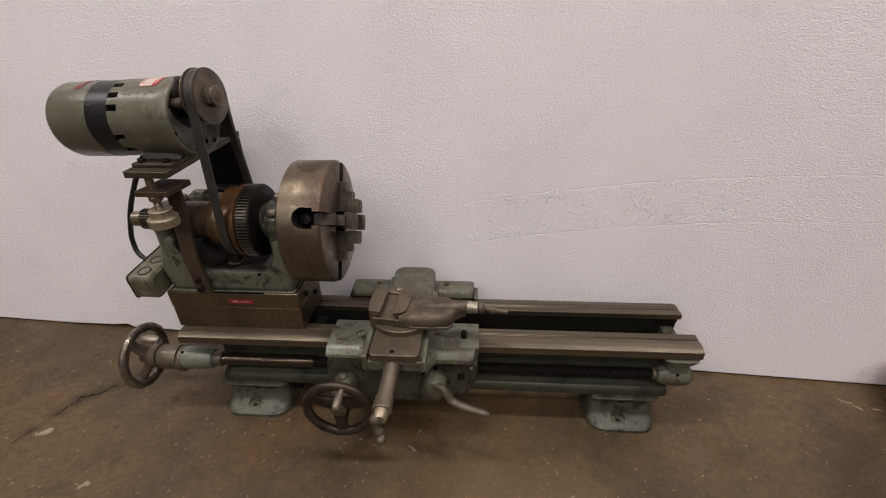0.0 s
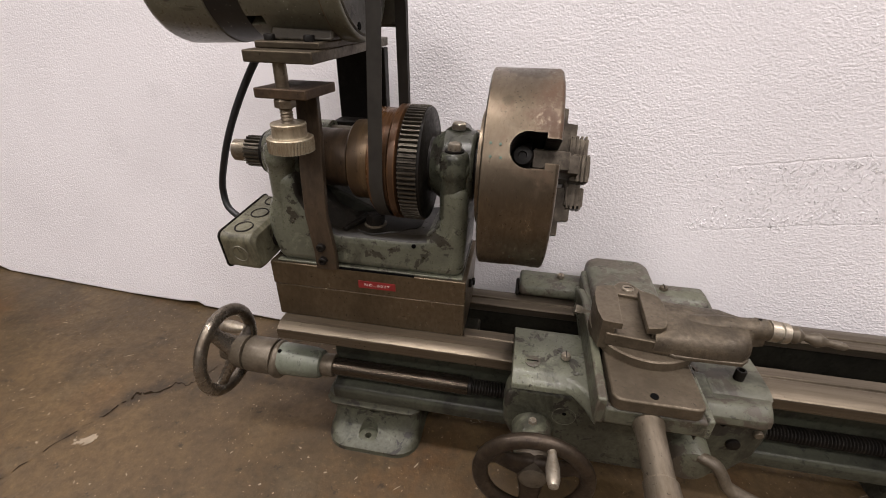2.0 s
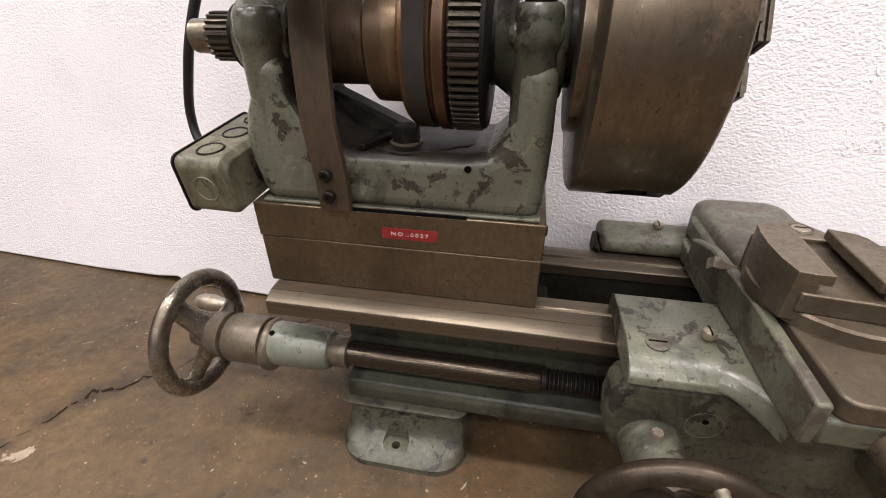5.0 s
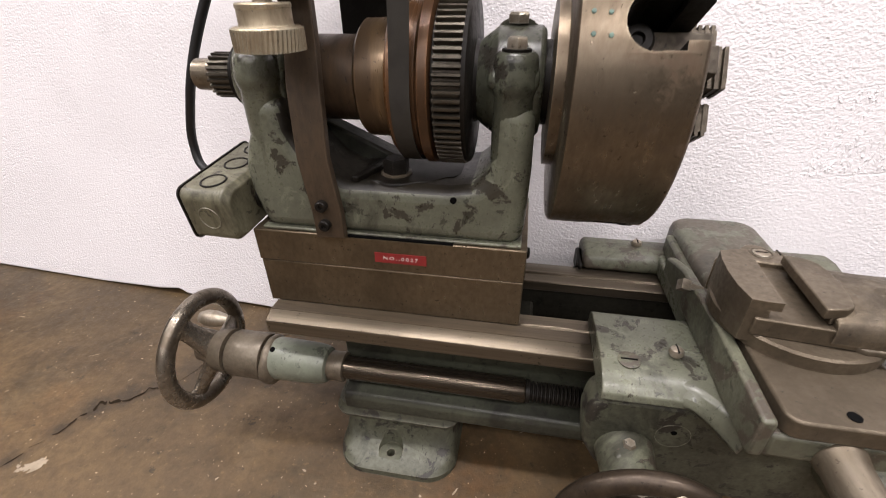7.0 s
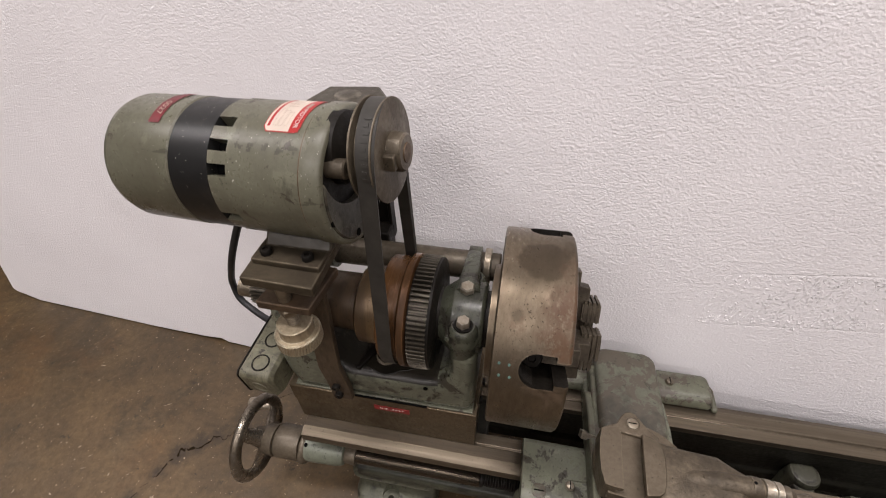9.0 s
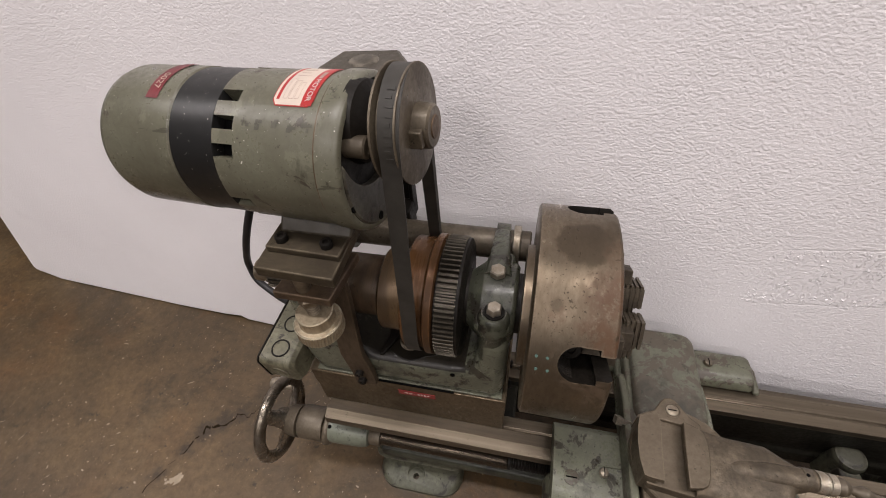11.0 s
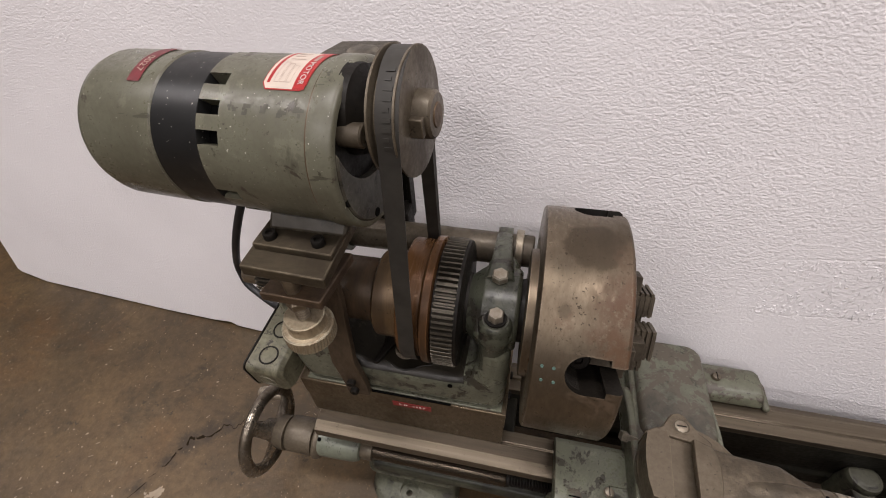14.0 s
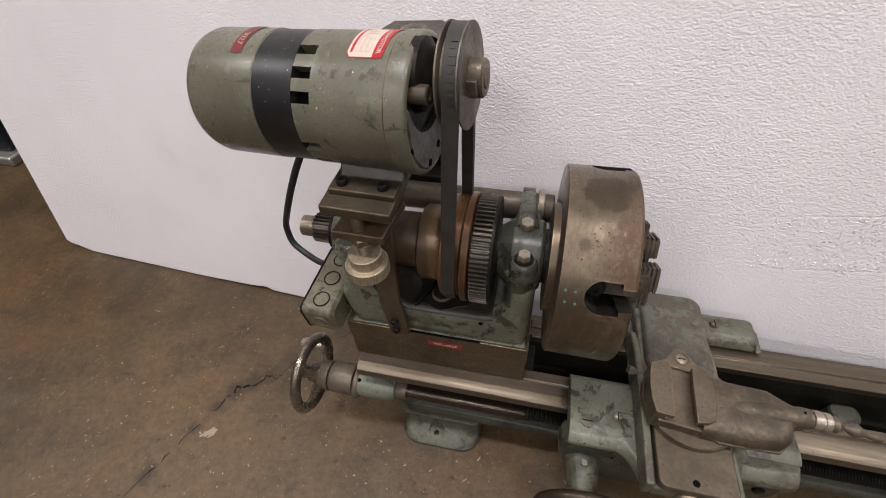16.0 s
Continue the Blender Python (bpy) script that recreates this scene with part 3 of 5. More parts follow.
bm = B()
for x, y, rx, ry, a in ((-0.508, -0.166, 0.016, 0.006, 0.5), (-0.522, -0.172, 0.007, 0.004, 0.9), (-0.348, -0.258, 0.015, 0.005, 0.9), (-0.365, -0.262, 0.006, 0.003, 0.2),
                        (0.194, -0.157, 0.010, 0.002, -0.7), (0.205, -0.165, 0.004, 0.002, 0.3), (1.05, -0.02, 0.018, 0.003, -0.6), (1.09, -0.03, 0.01, 0.002, -0.4)):
    for k in range(6 if rx > 0.009 else 2):
        q = random.uniform(-0.8, 0.8) * rx
        chip(bm, x + q * math.cos(a) + random.gauss(0, ry * 0.5), y + q * math.sin(a) + random.gauss(0, ry * 0.5), rx * random.uniform(0.2, 0.5), ry * random.uniform(0.25, 0.7), a + random.gauss(0, 0.5), 0.0006 + 0.00004 * k, 0.5, 11)
for i in range(100):
    chip(bm, random.uniform(-1.2, 0.9), random.uniform(-0.5, 0.12), random.uniform(0.0025, 0.0065), random.uniform(0.0004, 0.0010), random.gauss(0.6, 0.5), 0.00064, 0.35, 9)
for i in range(330):
    chip(bm, random.uniform(-1.3, 1.2), random.uniform(-0.5, 0.14), random.uniform(0.0008, 0.0028), random.uniform(0.0005, 0.0014), random.uniform(0, 3.1), 0.0006, 0.4, 7)
tagged(new("paint_flecks", mesh_of("paint_flecks", bm, CHIP)), "pale specks and scraps scattered on the concrete", "debris", "", "stuff")

# dark steel foot beyond the board's end, and a brown round thing at the other end
blk = thing("equipment_foot", (-1.72, 0.66, 0), "dark blue-black steel equipment foot standing on the floor", "equipment")
part("body", box(B(), (-2.15, 0.47, 0.03), (-1.60, 0.95, 0.42)), BLUE_BLACK, blk, "", 0.012)
part("sole", box(B(), (-2.15, 0.44, 0.0), (-1.58, 0.97, 0.03)), ALU_EDGE, blk, "pale metal edge", 0.006)
tub = thing("brown_bucket", (1.22, -0.03, 0), "small brown leathery bucket standing on the floor", "bucket")
part("body", turned(B(), [(0.0, 0.060), (0.006, 0.068), (0.05, 0.076), (0.075, 0.078), (0.078, 0.074), (0.03, 0.068)], (1.180, -0.040, 0), Z_AXIS, 40), BROWN, tub)

# ---- lathe bed ----
BED_L, BED_R = -0.2315, 0.695
MID = -0.0185
bed = thing("lathe_bed", (0.23, MID, 0.0), "old green lathe bed with bare steel ways on cast feet", "lathe bed", "lathe")


def mirrored(profile, side):
    return profile if side < 0 else [(2 * MID - y, z) for y, z in profile]


way = [(-0.0455, 0.1762), (-0.0455, 0.187), (-0.0595, 0.187), (-0.0602, 0.1850), (-0.0622, 0.1850), (-0.0630, 0.187), (-0.0775, 0.1868),
       (-0.0888, 0.1815), (-0.0890, 0.168), (-0.0760, 0.162), (-0.0560, 0.162), (-0.0560, 0.1762)]
for side in (-1, 1):
    part("way", prism(B(), mirrored(way, side), BED_L, BED_R, "x"), WAY, bed, "ground steel way with scratches", 0.0008, 1)
part("oily_strip", prism(B(), [(-0.0633, 0.1872), (-0.0633, 0.1875), (-0.0768, 0.1874), (-0.0768, 0.1870)], BED_L + 0.001, 0.0585, "x"), OILY_WAY, bed, "dark oily strip of the way")
rail = [(-0.0485, 0.1760), (-0.0558, 0.1760), (-0.0558, 0.1618), (-0.074, 0.1618), (-0.065, 0.152), (-0.0635, 0.100), (-0.084, 0.094), (-0.087, 0.088), (-0.086, 0.074), (-0.079, 0.070), (-0.050, 0.070), (-0.050, 0.094), (-0.055, 0.100)]
for side in (-1, 1):
    # the rear rail gets the enamel with the bed's inner shade in its colour
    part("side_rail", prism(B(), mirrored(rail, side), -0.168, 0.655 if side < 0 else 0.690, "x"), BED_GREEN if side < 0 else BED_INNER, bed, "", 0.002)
for x in (-0.165, -0.01, 0.435, BED_R - 0.034):
    bm = B()
    if abs(x - 0.435) < 0.01:
        turned(bm, [(0, 0.019), (0.056, 0.019), (0.060, 0.015), (0.061, 0.010)], (x + 0.002, 0.006, 0.072), Z_AXIS, 28)
        box(bm, (x - 0.012, MID - 0.033, 0.074), (x + 0.012, MID + 0.033, 0.12))
    else:
        box(bm, (x, MID - 0.034, 0.072), (x + 0.024, MID + 0.034, 0.158))
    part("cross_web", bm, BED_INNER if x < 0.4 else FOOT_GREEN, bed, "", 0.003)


def cast_foot(x0, x1):
    """Flanged foot: plate on the floor, hollow-faced web and a pad under the bed."""
    cx, hw = (x0 + x1) / 2, (x1 - x0) / 2
    foot = part("foot", B(), FOOT_GREEN, bed, "green cast foot with bolt holes")
    bm = B()
    rings = []
    for f, z, hy in ((0.98, 0.0, 0.0905), (0.98, 0.007, 0.0900), (0.965, 0.0105, 0.086), (0.95, 0.014, 0.074), (0.93, 0.021, 0.063), (0.90, 0.036, 0.0555), (0.90, 0.060, 0.053)):
        r = 0.032 if z < 0.013 else 0.014
        rings.append([(x, y, z) for x, y in rounded(cx, MID, hw * f, hy, r, 6)])
    loft(bm, rings)
    me = mesh_of("foot", bm, FOOT_GREEN, 60)
    foot.data = me
    pad = B()
    loft(pad, [[(x, y, z) for x, y in rounded(cx, MID, hw * f, hy, 0.016, 5)] for f, z, hy in ((0.93, 0.056, 0.062), (0.99, 0.059, 0.067), (1.0, 0.063, 0.068), (0.97, 0.066, 0.066), (0.96, 0.072, 0.064))])
    part("pad", pad, FOOT_GREEN, foot)
    carve(foot, [turned(B(), [(0, 0.0046), (0.03, 0.0046)], (cx - 0.006, -0.090, -0.004), Z_AXIS, 20),
                 turned(B(), [(0, 0.013), (0.02, 0.016)], (cx - 0.006, -0.090, 0.0128), Z_AXIS, 24),
                 turned(B(), [(0, 0.008), (0.03, 0.008)], (cx, -0.085, 0.046), Y_AXIS, 20)])
    return foot


cast_foot(-0.183, -0.051)
cast_foot(0.522, 0.650)

# ---- leadscrew with its handwheel ----
SCREW_Y, SCREW_Z = -0.077, 0.1220
screw = thing("leadscrew", (BED_L, SCREW_Y, SCREW_Z), "long leadscrew with bright sleeve and worn handwheel under the front way", "leadscrew", "lathe")


def along_screw(profile, n=32):
    return turned(B(), profile, (0, SCREW_Y, SCREW_Z), X_AXIS, n)


bracket = part("bracket", along_screw([(-0.2395, 0.0205), (-0.2370, 0.0212), (-0.215, 0.0208), (-0.194, 0.0200), (-0.186, 0.0188), (-0.1825, 0.0172), (-0.181, 0.014)]), GREEN_PALE, screw, "pale green sleeve bracket")
bm = turned(B(), [(-0.2470, 0.0200), (-0.2460, 0.0238), (-0.2435, 0.0252), (-0.2400, 0.0246), (-0.2375, 0.0222), (-0.2350, 0.0205)], (0, SCREW_Y, SCREW_Z - 0.0028), X_AXIS, 40)
part("flange", rough_up(bm, 0.0012, 90), CAST, bracket, "worn dark flange", 0.0, 2, 60)
part("oil_hole", turned(B(), [(0, 0.0026), (0.001, 0.0026)], (-0.2355, SCREW_Y - 0.0080, SCREW_Z + 0.0190), (0, -0.39, 0.92), 16), BLACK, bracket)
part("collar", along_screw([(-0.2860, 0.016), (-0.2845, 0.0225), (-0.2820, 0.0236), (-0.262, 0.0236), (-0.2495, 0.0240), (-0.2475, 0.0232), (-0.247, 0.018)]), CAST, screw, "grey-brown dial collar")
part("ring", along_screw([(-0.1825, 0.0125), (-0.180, 0.0142), (-0.171, 0.0145), (-0.1670, 0.0150), (-0.1650, 0.0146), (-0.1642, 0.0115)]), CAST, screw)
part("sleeve", along_screw([(-0.1645, 0.0116), (0.0090, 0.0116), (0.0105, 0.0108)]), ROD, screw, "bright turned sleeve")
part("end_ring", along_screw([(0.0106, 0.0092), (0.0110, 0.0108), (0.0145, 0.0108), (0.0150, 0.0092)]), DARK, screw)
thread = [(0.0152, 0.0080)]
s = 0.016
while s < 0.622:
    thread += [(s, 0.0078), (s + 0.0012, 0.0096), (s + 0.0022, 0.0096), (s + 0.0034, 0.0078)]
    s += 0.0036
part("threaded_rod", along_screw(thread, 14), DARK, screw, "dark oily threaded rod", 0.0, 2, 25)
part("thrust_collar", along_screw([(0.6215, 0.008), (0.6222, 0.0120), (0.6285, 0.0120), (0.6292, 0.009)], 24), CAST, screw)
end = part("end_bracket", along_screw([(0.6293, 0.0100), (0.6310, 0.0140), (0.6360, 0.0165), (0.6440, 0.0185), (0.6560, 0.0200), (0.6700, 0.0200), (0.6800, 0.0185), (0.6870, 0.0150), (0.6905, 0.0080)], 32), GREEN_WORN, screw, "rounded green end bracket")
bm = B()
loft(bm, [[(x, y, z) for x, y in rounded(0.662, -0.072, hx, hy, 0.012, 5)] for z, hx, hy in ((0.130, 0.022, 0.020), (0.144, 0.019, 0.017), (0.152, 0.020, 0.018), (0.160, 0.028, 0.022), (0.1655, 0.030, 0.023))])
part("lug", bm, GREEN_WORN, end, "", 0.0, 2, 60)
part("oil_hole", turned(B(), [(0, 0.0026), (0.0012, 0.0026)], (0.6590, SCREW_Y - 0.0152, SCREW_Z + 0.0128), (0, -0.77, 0.64), 16), BLACK, end)


def handwheel(parent, centre, axis, radius, rim_r, spokes, phase, handle_at, handle_r, handle_len, hub_len, hub_r, rim):
    c, (d, u, v) = Vector(centre), side_axes(axis)
    wheel = part("handwheel", ring_solid(B(), centre, axis, radius - rim_r, rim_r, 64, 14, 0.85), rim, parent, "worn steel handwheel rim")
    part("hub", turned(B(), [(-hub_len, hub_r), (-hub_len * 0.6, hub_r * 0.95), (-hub_len * 0.2, 0.0150), (0.003, 0.0135), (0.006, 0.009)], centre, axis, 28), CAST, wheel)
    for i in range(spokes):
        a = phase + 2 * math.pi * i / spokes
        w = u * math.cos(a) + v * math.sin(a)
        q = d.cross(w)
        rings = []
        for k, wide, thick, back in ((0.004, 0.0165, 0.0110, hub_len * 0.55), (0.016, 0.0140, 0.0085, hub_len * 0.38), (0.028, 0.0108, 0.0062, hub_len * 0.18), (0.040, 0.0098, 0.0052, 0.002), (radius - rim_r * 2.0, 0.0122, 0.0050, 0.0), (radius - rim_r, 0.0150, 0.0042, 0.0)):
            rings.append([c + w * k - d * back + q * (wide * math.cos(2 * math.pi * n / 14)) + d * (thick * math.sin(2 * math.pi * n / 14)) for n in range(14)])
        part("spoke", loft(B(), rings), rim, wheel, "", 0.0, 2, 60)
    w = u * math.cos(handle_at) + v * math.sin(handle_at)
    h = c + w * (radius - rim_r * 1.2)
    k = handle_len
    part("handle", turned(B(), [(0, handle_r * 0.7), (k * 0.08, handle_r * 0.9), (k * 0.2, handle_r * 0.62), (k * 0.55, handle_r * 1.02), (k * 0.8, handle_r), (k * 0.96, handle_r * 0.7), (k, handle_r * 0.2)], h, axis, 20), BRIGHT, wheel, "bright steel grip")
    return wheel


handwheel(screw, (-0.317, -0.0795, 0.1258), (-1, 0, 0), 0.0620, 0.0086, 3, radians(114), radians(351), 0.0094, 0.046, 0.0315, 0.0228, RIM)

# ---- headstock ----
SY, SZ = -0.013, 0.3825
SPINDLE = (0, SY, SZ)
head = thing("headstock", (-0.118, MID, 0.187), "chipped green headstock casting bolted on a brown steel riser block", "headstock", "lathe")
part("riser", box(B(), (-0.237, -0.0635, 0.1872), (-0.001, 0.040, 0.2335)), RISER, head, "brown oily steel riser block", 0.0015)
upper = part("upper_plate", box(B(), (-0.2375, -0.0645, 0.2338), (-0.0005, 0.041, 0.2650)), RISER, head, "brown oily steel plate", 0.0012)
for y, z in ((-0.03, 0.243), (0.01, 0.22)):
    part("screw", turned(B(), [(0, 0.005), (0.003, 0.005), (0.004, 0.004)], (-0.001, y, z), X_AXIS, 16), DARK, upper)

body = [(-0.226, 0.2653), (-0.0065, 0.2653), (-0.0045, 0.285), (-0.0035, 0.330), (-0.0045, 0.376), (-0.0325, 0.376), (-0.0325, 0.338), (-0.0360, 0.322), (-0.048, 0.3135), (-0.064, 0.311),
        (-0.150, 0.311), (-0.166, 0.318), (-0.182, 0.336), (-0.190, 0.352), (-0.193, 0.376), (-0.221, 0.376), (-0.224, 0.350), (-0.231, 0.335), (-0.235, 0.318), (-0.234, 0.300)]
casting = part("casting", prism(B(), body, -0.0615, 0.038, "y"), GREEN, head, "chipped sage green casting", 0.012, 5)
# faces inside the trough take the colour that holds both grease and shade
casting.data.materials.append(TROUGH_DARK)
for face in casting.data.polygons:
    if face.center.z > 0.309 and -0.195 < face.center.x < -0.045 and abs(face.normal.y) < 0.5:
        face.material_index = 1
part("base_flange", box(B(), (-0.228, -0.0625, 0.2653), (-0.0055, 0.0395, 0.2680)), GREEN, casting, "", 0.001)
part("rib", prism(B(), [(-0.195, 0.309), (-0.116, 0.309), (-0.120, 0.314), (-0.190, 0.346)], 0.000, 0.022, "y"), BED_GREEN, casting, "", 0.004)
# bearings
part("rear_bearing", turned(B(), [(-0.241, 0.020), (-0.2395, 0.0275), (-0.233, 0.0300), (-0.229, 0.0325), (-0.196, 0.0325), (-0.194, 0.028)], SPINDLE, X_AXIS, 40), GREEN, head, "", 0.001)
part("front_bearing", turned(B(), [(-0.056, 0.025), (-0.050, 0.027), (-0.040, 0.0345), (-0.034, 0.039), (-0.004, 0.039), (-0.001, 0.036)], SPINDLE, X_AXIS, 44), GREEN_OILY, head, "", 0.001)


def bearing_lug(x, y, r, z0, z1, bolt):
    k = 0.383 - z0
    lug = part("cap_lug", turned(B(), [(0, r * 0.97), (k - 0.004, r * 0.99), (k - 0.0015, r * 1.04), (k + 0.002, r * 1.12), (k + 0.006, r * 1.14), (z1 - z0 - 0.006, r * 1.05), (z1 - z0 - 0.002, r * 0.97), (z1 - z0, r * 0.8)], (x, y, z0), Z_AXIS, 32), GREEN_OILY if x > -0.1 else GREEN, head)
    if bolt:
        part("washer", turned(B(), [(0, 0.0098), (0.0018, 0.0098)], (x, y, z1), Z_AXIS, 20), DARK, lug)
        part("bolt", hexagon(B(), (x, y, z1 + 0.0018), Z_AXIS, 0.013, 0.007), BRIGHT, lug, "bright hexagon bolt")


bearing_lug(-0.0205, -0.0465, 0.0145, 0.305, 0.408, True)
bearing_lug(-0.0205, 0.0210, 0.0145, 0.305, 0.408, True)
bearing_lug(-0.212, -0.0470, 0.0150, 0.300, 0.405, False)
bearing_lug(-0.212, 0.0220, 0.0140, 0.300, 0.405, True)
cap = [(-0.0560, 0.3835), (-0.0565, 0.3950), (-0.0480, 0.4010), (-0.0340, 0.4080), (-0.0230, 0.4140), (-0.0130, 0.4160), (-0.0030, 0.4140), (0.0080, 0.4080), (0.0210, 0.4010), (0.0300, 0.3950), (0.0300, 0.3835)]
part("bearing_cap", prism(B(), cap, -0.0390, -0.0040, "x"), GREEN_OILY, head, "chipped green bearing cap", 0.005, 4, 60)
# arm that holds the rear shaft
arm = part("shaft_arm", B(), GREEN, head, "green arm clamping the rear shaft")
bm = B()
tube(bm, [(-0.0215, -0.013, 0.4185), (-0.0220, 0.012, 0.4185), (-0.0235, 0.045, 0.411), (-0.024, 0.066, 0.402)], [0.0145, 0.0105, 0.0085, 0.0085], 16, 0.55)
turned(bm, [(-0.0075, 0.0235), (0.0075, 0.0235)], (-0.024, 0.070, 0.380), X_AXIS, 32)
arm.data = mesh_of("shaft_arm", bm, GREEN_OILY)
part("bolt", hexagon(B(), (-0.0215, -0.012, 0.4225), Z_AXIS, 0.014, 0.007), BRIGHT, arm, "bright hexagon bolt")
for x, y, z in ((-0.026, 0.058, 0.4045), (-0.0225, 0.066, 0.404)):
    part("pin", turned(B(), [(0, 0.0018), (0.0012, 0.0018)], (x, y, z), (0, -0.15, 1), 12), BLACK, arm)
part("shaft_collar", turned(B(), [(-0.0125, 0.0225), (-0.004, 0.0225)], (0, 0.070, 0.380), X_AXIS, 32), BRIGHT, head, "bright collar", 0.001)
part("rear_shaft", turned(B(), [(-0.232, 0.016), (-0.230, 0.0175), (0.006, 0.0175), (0.0075, 0.016)], (0, 0.070, 0.380), X_AXIS, 36), CAST, head, "thick grey-brown rear shaft")
bm = B()
tube(bm, [(-0.212, 0.022, 0.398), (-0.212, 0.045, 0.392), (-0.212, 0.066, 0.382)], [0.012, 0.010, 0.012], 16)
turned(bm, [(-0.222, 0.0235), (-0.200, 0.0235)], (0, 0.070, 0.380), X_AXIS, 32)
part("rear_shaft_arm", bm, GREEN, head)
# trough bolt, washers, oil plug
random.seed(23)
bm = B()
ring = []
for i in range(40):
    a = 2 * math.pi * i / 40
    k = 1 + 0.16 * math.sin(3 * a + 1) + random.uniform(-0.08, 0.08)
    ring.append((-0.100 + 0.050 * k * math.cos(a), -0.014 + 0.038 * k * math.sin(a)))
loft(bm, [[(x, y, 0.3105) for x, y in ring], [(-0.100 + (x + 0.100) * 0.97, -0.014 + (y + 0.014) * 0.97, 0.3117) for x, y in ring]])
part("oil_residue", bm, OIL, head, "black oily residue in the trough")
part("trough_bolt", hexagon(B(), (-0.113, -0.032, 0.3128), Z_AXIS, 0.019, 0.012), DARK, head, "dark hexagon bolt")
part("trough_washer", turned(B(), [(0, 0.0130), (0.0018, 0.0130), (0.0022, 0.0124)], (-0.113, -0.032, 0.311), Z_AXIS, 28), CAST, head)
part("clamp_bar", prism(B(), [(-0.1440, -0.0560), (-0.1390, -0.0560), (-0.1270, -0.0300), (-0.1250, -0.0120), (-0.1320, -0.0120)], 0.3112, 0.3160, "z"), DARK, head, "dark angled clamp bar", 0.001)
part("oil_hole", turned(B(), [(0, 0.0026), (0.0012, 0.0026)], (-0.0605, -0.0610, 0.3035), (0, -1, 0), 16), BLACK, casting)
part("dark_joint", box(B(), (-0.150, -0.0646, 0.2644), (-0.060, -0.0622, 0.2664)), BLACK, upper)


# red embossed tape on the riser
tape = thing("name_tape", (-0.106, -0.0646, 0.2475), "small red embossed tape with white letters, stuck on the riser", "label")
part("strip", box(B(), (-0.1275, -0.0651, 0.2425), (-0.0825, -0.0646, 0.2520)), TAPE_RED, tape)
part("lettering", words("NO..0027", 0.0044, lambda x, y, z: Vector((-0.1050 + x * 1.30, -0.0652 - z, 0.2472 + y)), 0.0002, 1.38), INK, tape, "white embossed letters")

# spindle train
train = thing("spindle", (-0.14, SY, SZ), "rusty cone pulley and dark gear on a splined lathe spindle", "spindle", "lathe")


def on_spindle(profile, n=56, shift=0.0):
    return turned(B(), [(s + shift, r) for s, r in profile], SPINDLE, X_AXIS, n)


part("sleeve", on_spindle([(-0.192, 0.0305), (-0.186, 0.0320), (-0.138, 0.0320), (-0.135, 0.0315)], 44), SLEEVE, train, "dark oily sleeve")
part("small_step", on_spindle([(-0.1365, 0.029), (-0.1355, 0.0405), (-0.133, 0.0432), (-0.110, 0.0436), (-0.1085, 0.0425)]), BRONZE, train, "brown worn pulley step")
part("large_step", on_spindle([(-0.1085, 0.040), (-0.1075, 0.0560), (-0.1055, 0.0580), (-0.0865, 0.0575), (-0.0850, 0.0590), (-0.0835, 0.0622), (-0.0770, 0.0622), (-0.0760, 0.0600)]), RUST, train, "rusty brown pulley step")
part("gear", toothed(B(), 72, 0.0578, 0.0622, -0.0735, -0.0545, SPINDLE, X_AXIS), GEAR, train, "toothed gear with worn bright teeth")
part("gear_web", on_spindle([(-0.0760, 0.050), (-0.0755, 0.0565), (-0.0560, 0.0575), (-0.0550, 0.0605), (-0.0520, 0.0605), (-0.0510, 0.0590), (-0.0500, 0.030), (-0.044, 0.027)]), DARK, train)
part("nose", on_spindle([(-0.006, 0.030), (0.005, 0.030)], 40), DARK, train)
part("shaft_end", on_spindle([(-0.2880, 0.0085), (-0.2868, 0.0125), (-0.271, 0.0130), (-0.269, 0.0150), (-0.240, 0.0150)], 36), CRANK, train, "worn grey spindle end")
part("splined_end", toothed(B(), 22, 0.0150, 0.0180, -0.2685, -0.243, SPINDLE, X_AXIS, 0.34, 0.3), GEAR, train, "splined steel end")
part("bearing_nut", on_spindle([(-0.246, 0.022), (-0.2445, 0.0242), (-0.2405, 0.0242)], 32), DARK, train)

# ---- chuck ----
chuck = thing("lathe_chuck", (0.045, SY, SZ - 0.102), "big grey steel four-jaw lathe chuck with rust stains", "chuck", "lathe")
shell = part("body", on_spindle([(0.0110, 0.0995), (0.0125, 0.1015), (0.0745, 0.1020), (0.0772, 0.1000), (0.0782, 0.097), (0.0782, 0.030), (0.0600, 0.0185), (0.0150, 0.0180)], 96), CHUCK, chuck, "stained steel chuck body")
part("backplate", on_spindle([(0.0035, 0.052), (0.0042, 0.0595), (0.0095, 0.0600), (0.0112, 0.0600)], 64), CHUCK, chuck)
cutters = []


def jaw_frame(angle):
    """Out along the jaw, across it, and along the spindle; angle from straight up towards the front."""
    out = Vector((0, -math.sin(angle), math.cos(angle)))
    return out, X_AXIS.cross(out)


JAWS = [radians(a) for a in (61.5, 151.5, 241.5, 331.5)]
centre = Vector(SPINDLE)
for a in JAWS:
    out, across = jaw_frame(a)
    cutters.append(turned(B(), [(0.034, 0.0160), (0.12, 0.0160)], centre + X_AXIS * 0.0510, out, 32))
    m = Matrix.Identity(4)
    m.col[0][:3], m.col[1][:3], m.col[2][:3], m.col[3][:3] = X_AXIS, across, out, centre
    cutters.append(box(B(), (0.060, -0.0105, 0.010), (0.10, 0.0105, 0.13), m))
    cutters.append(box(B(), (0.051, -0.0155, 0.010), (0.0655, 0.0155, 0.13), m))
carve(shell, cutters)
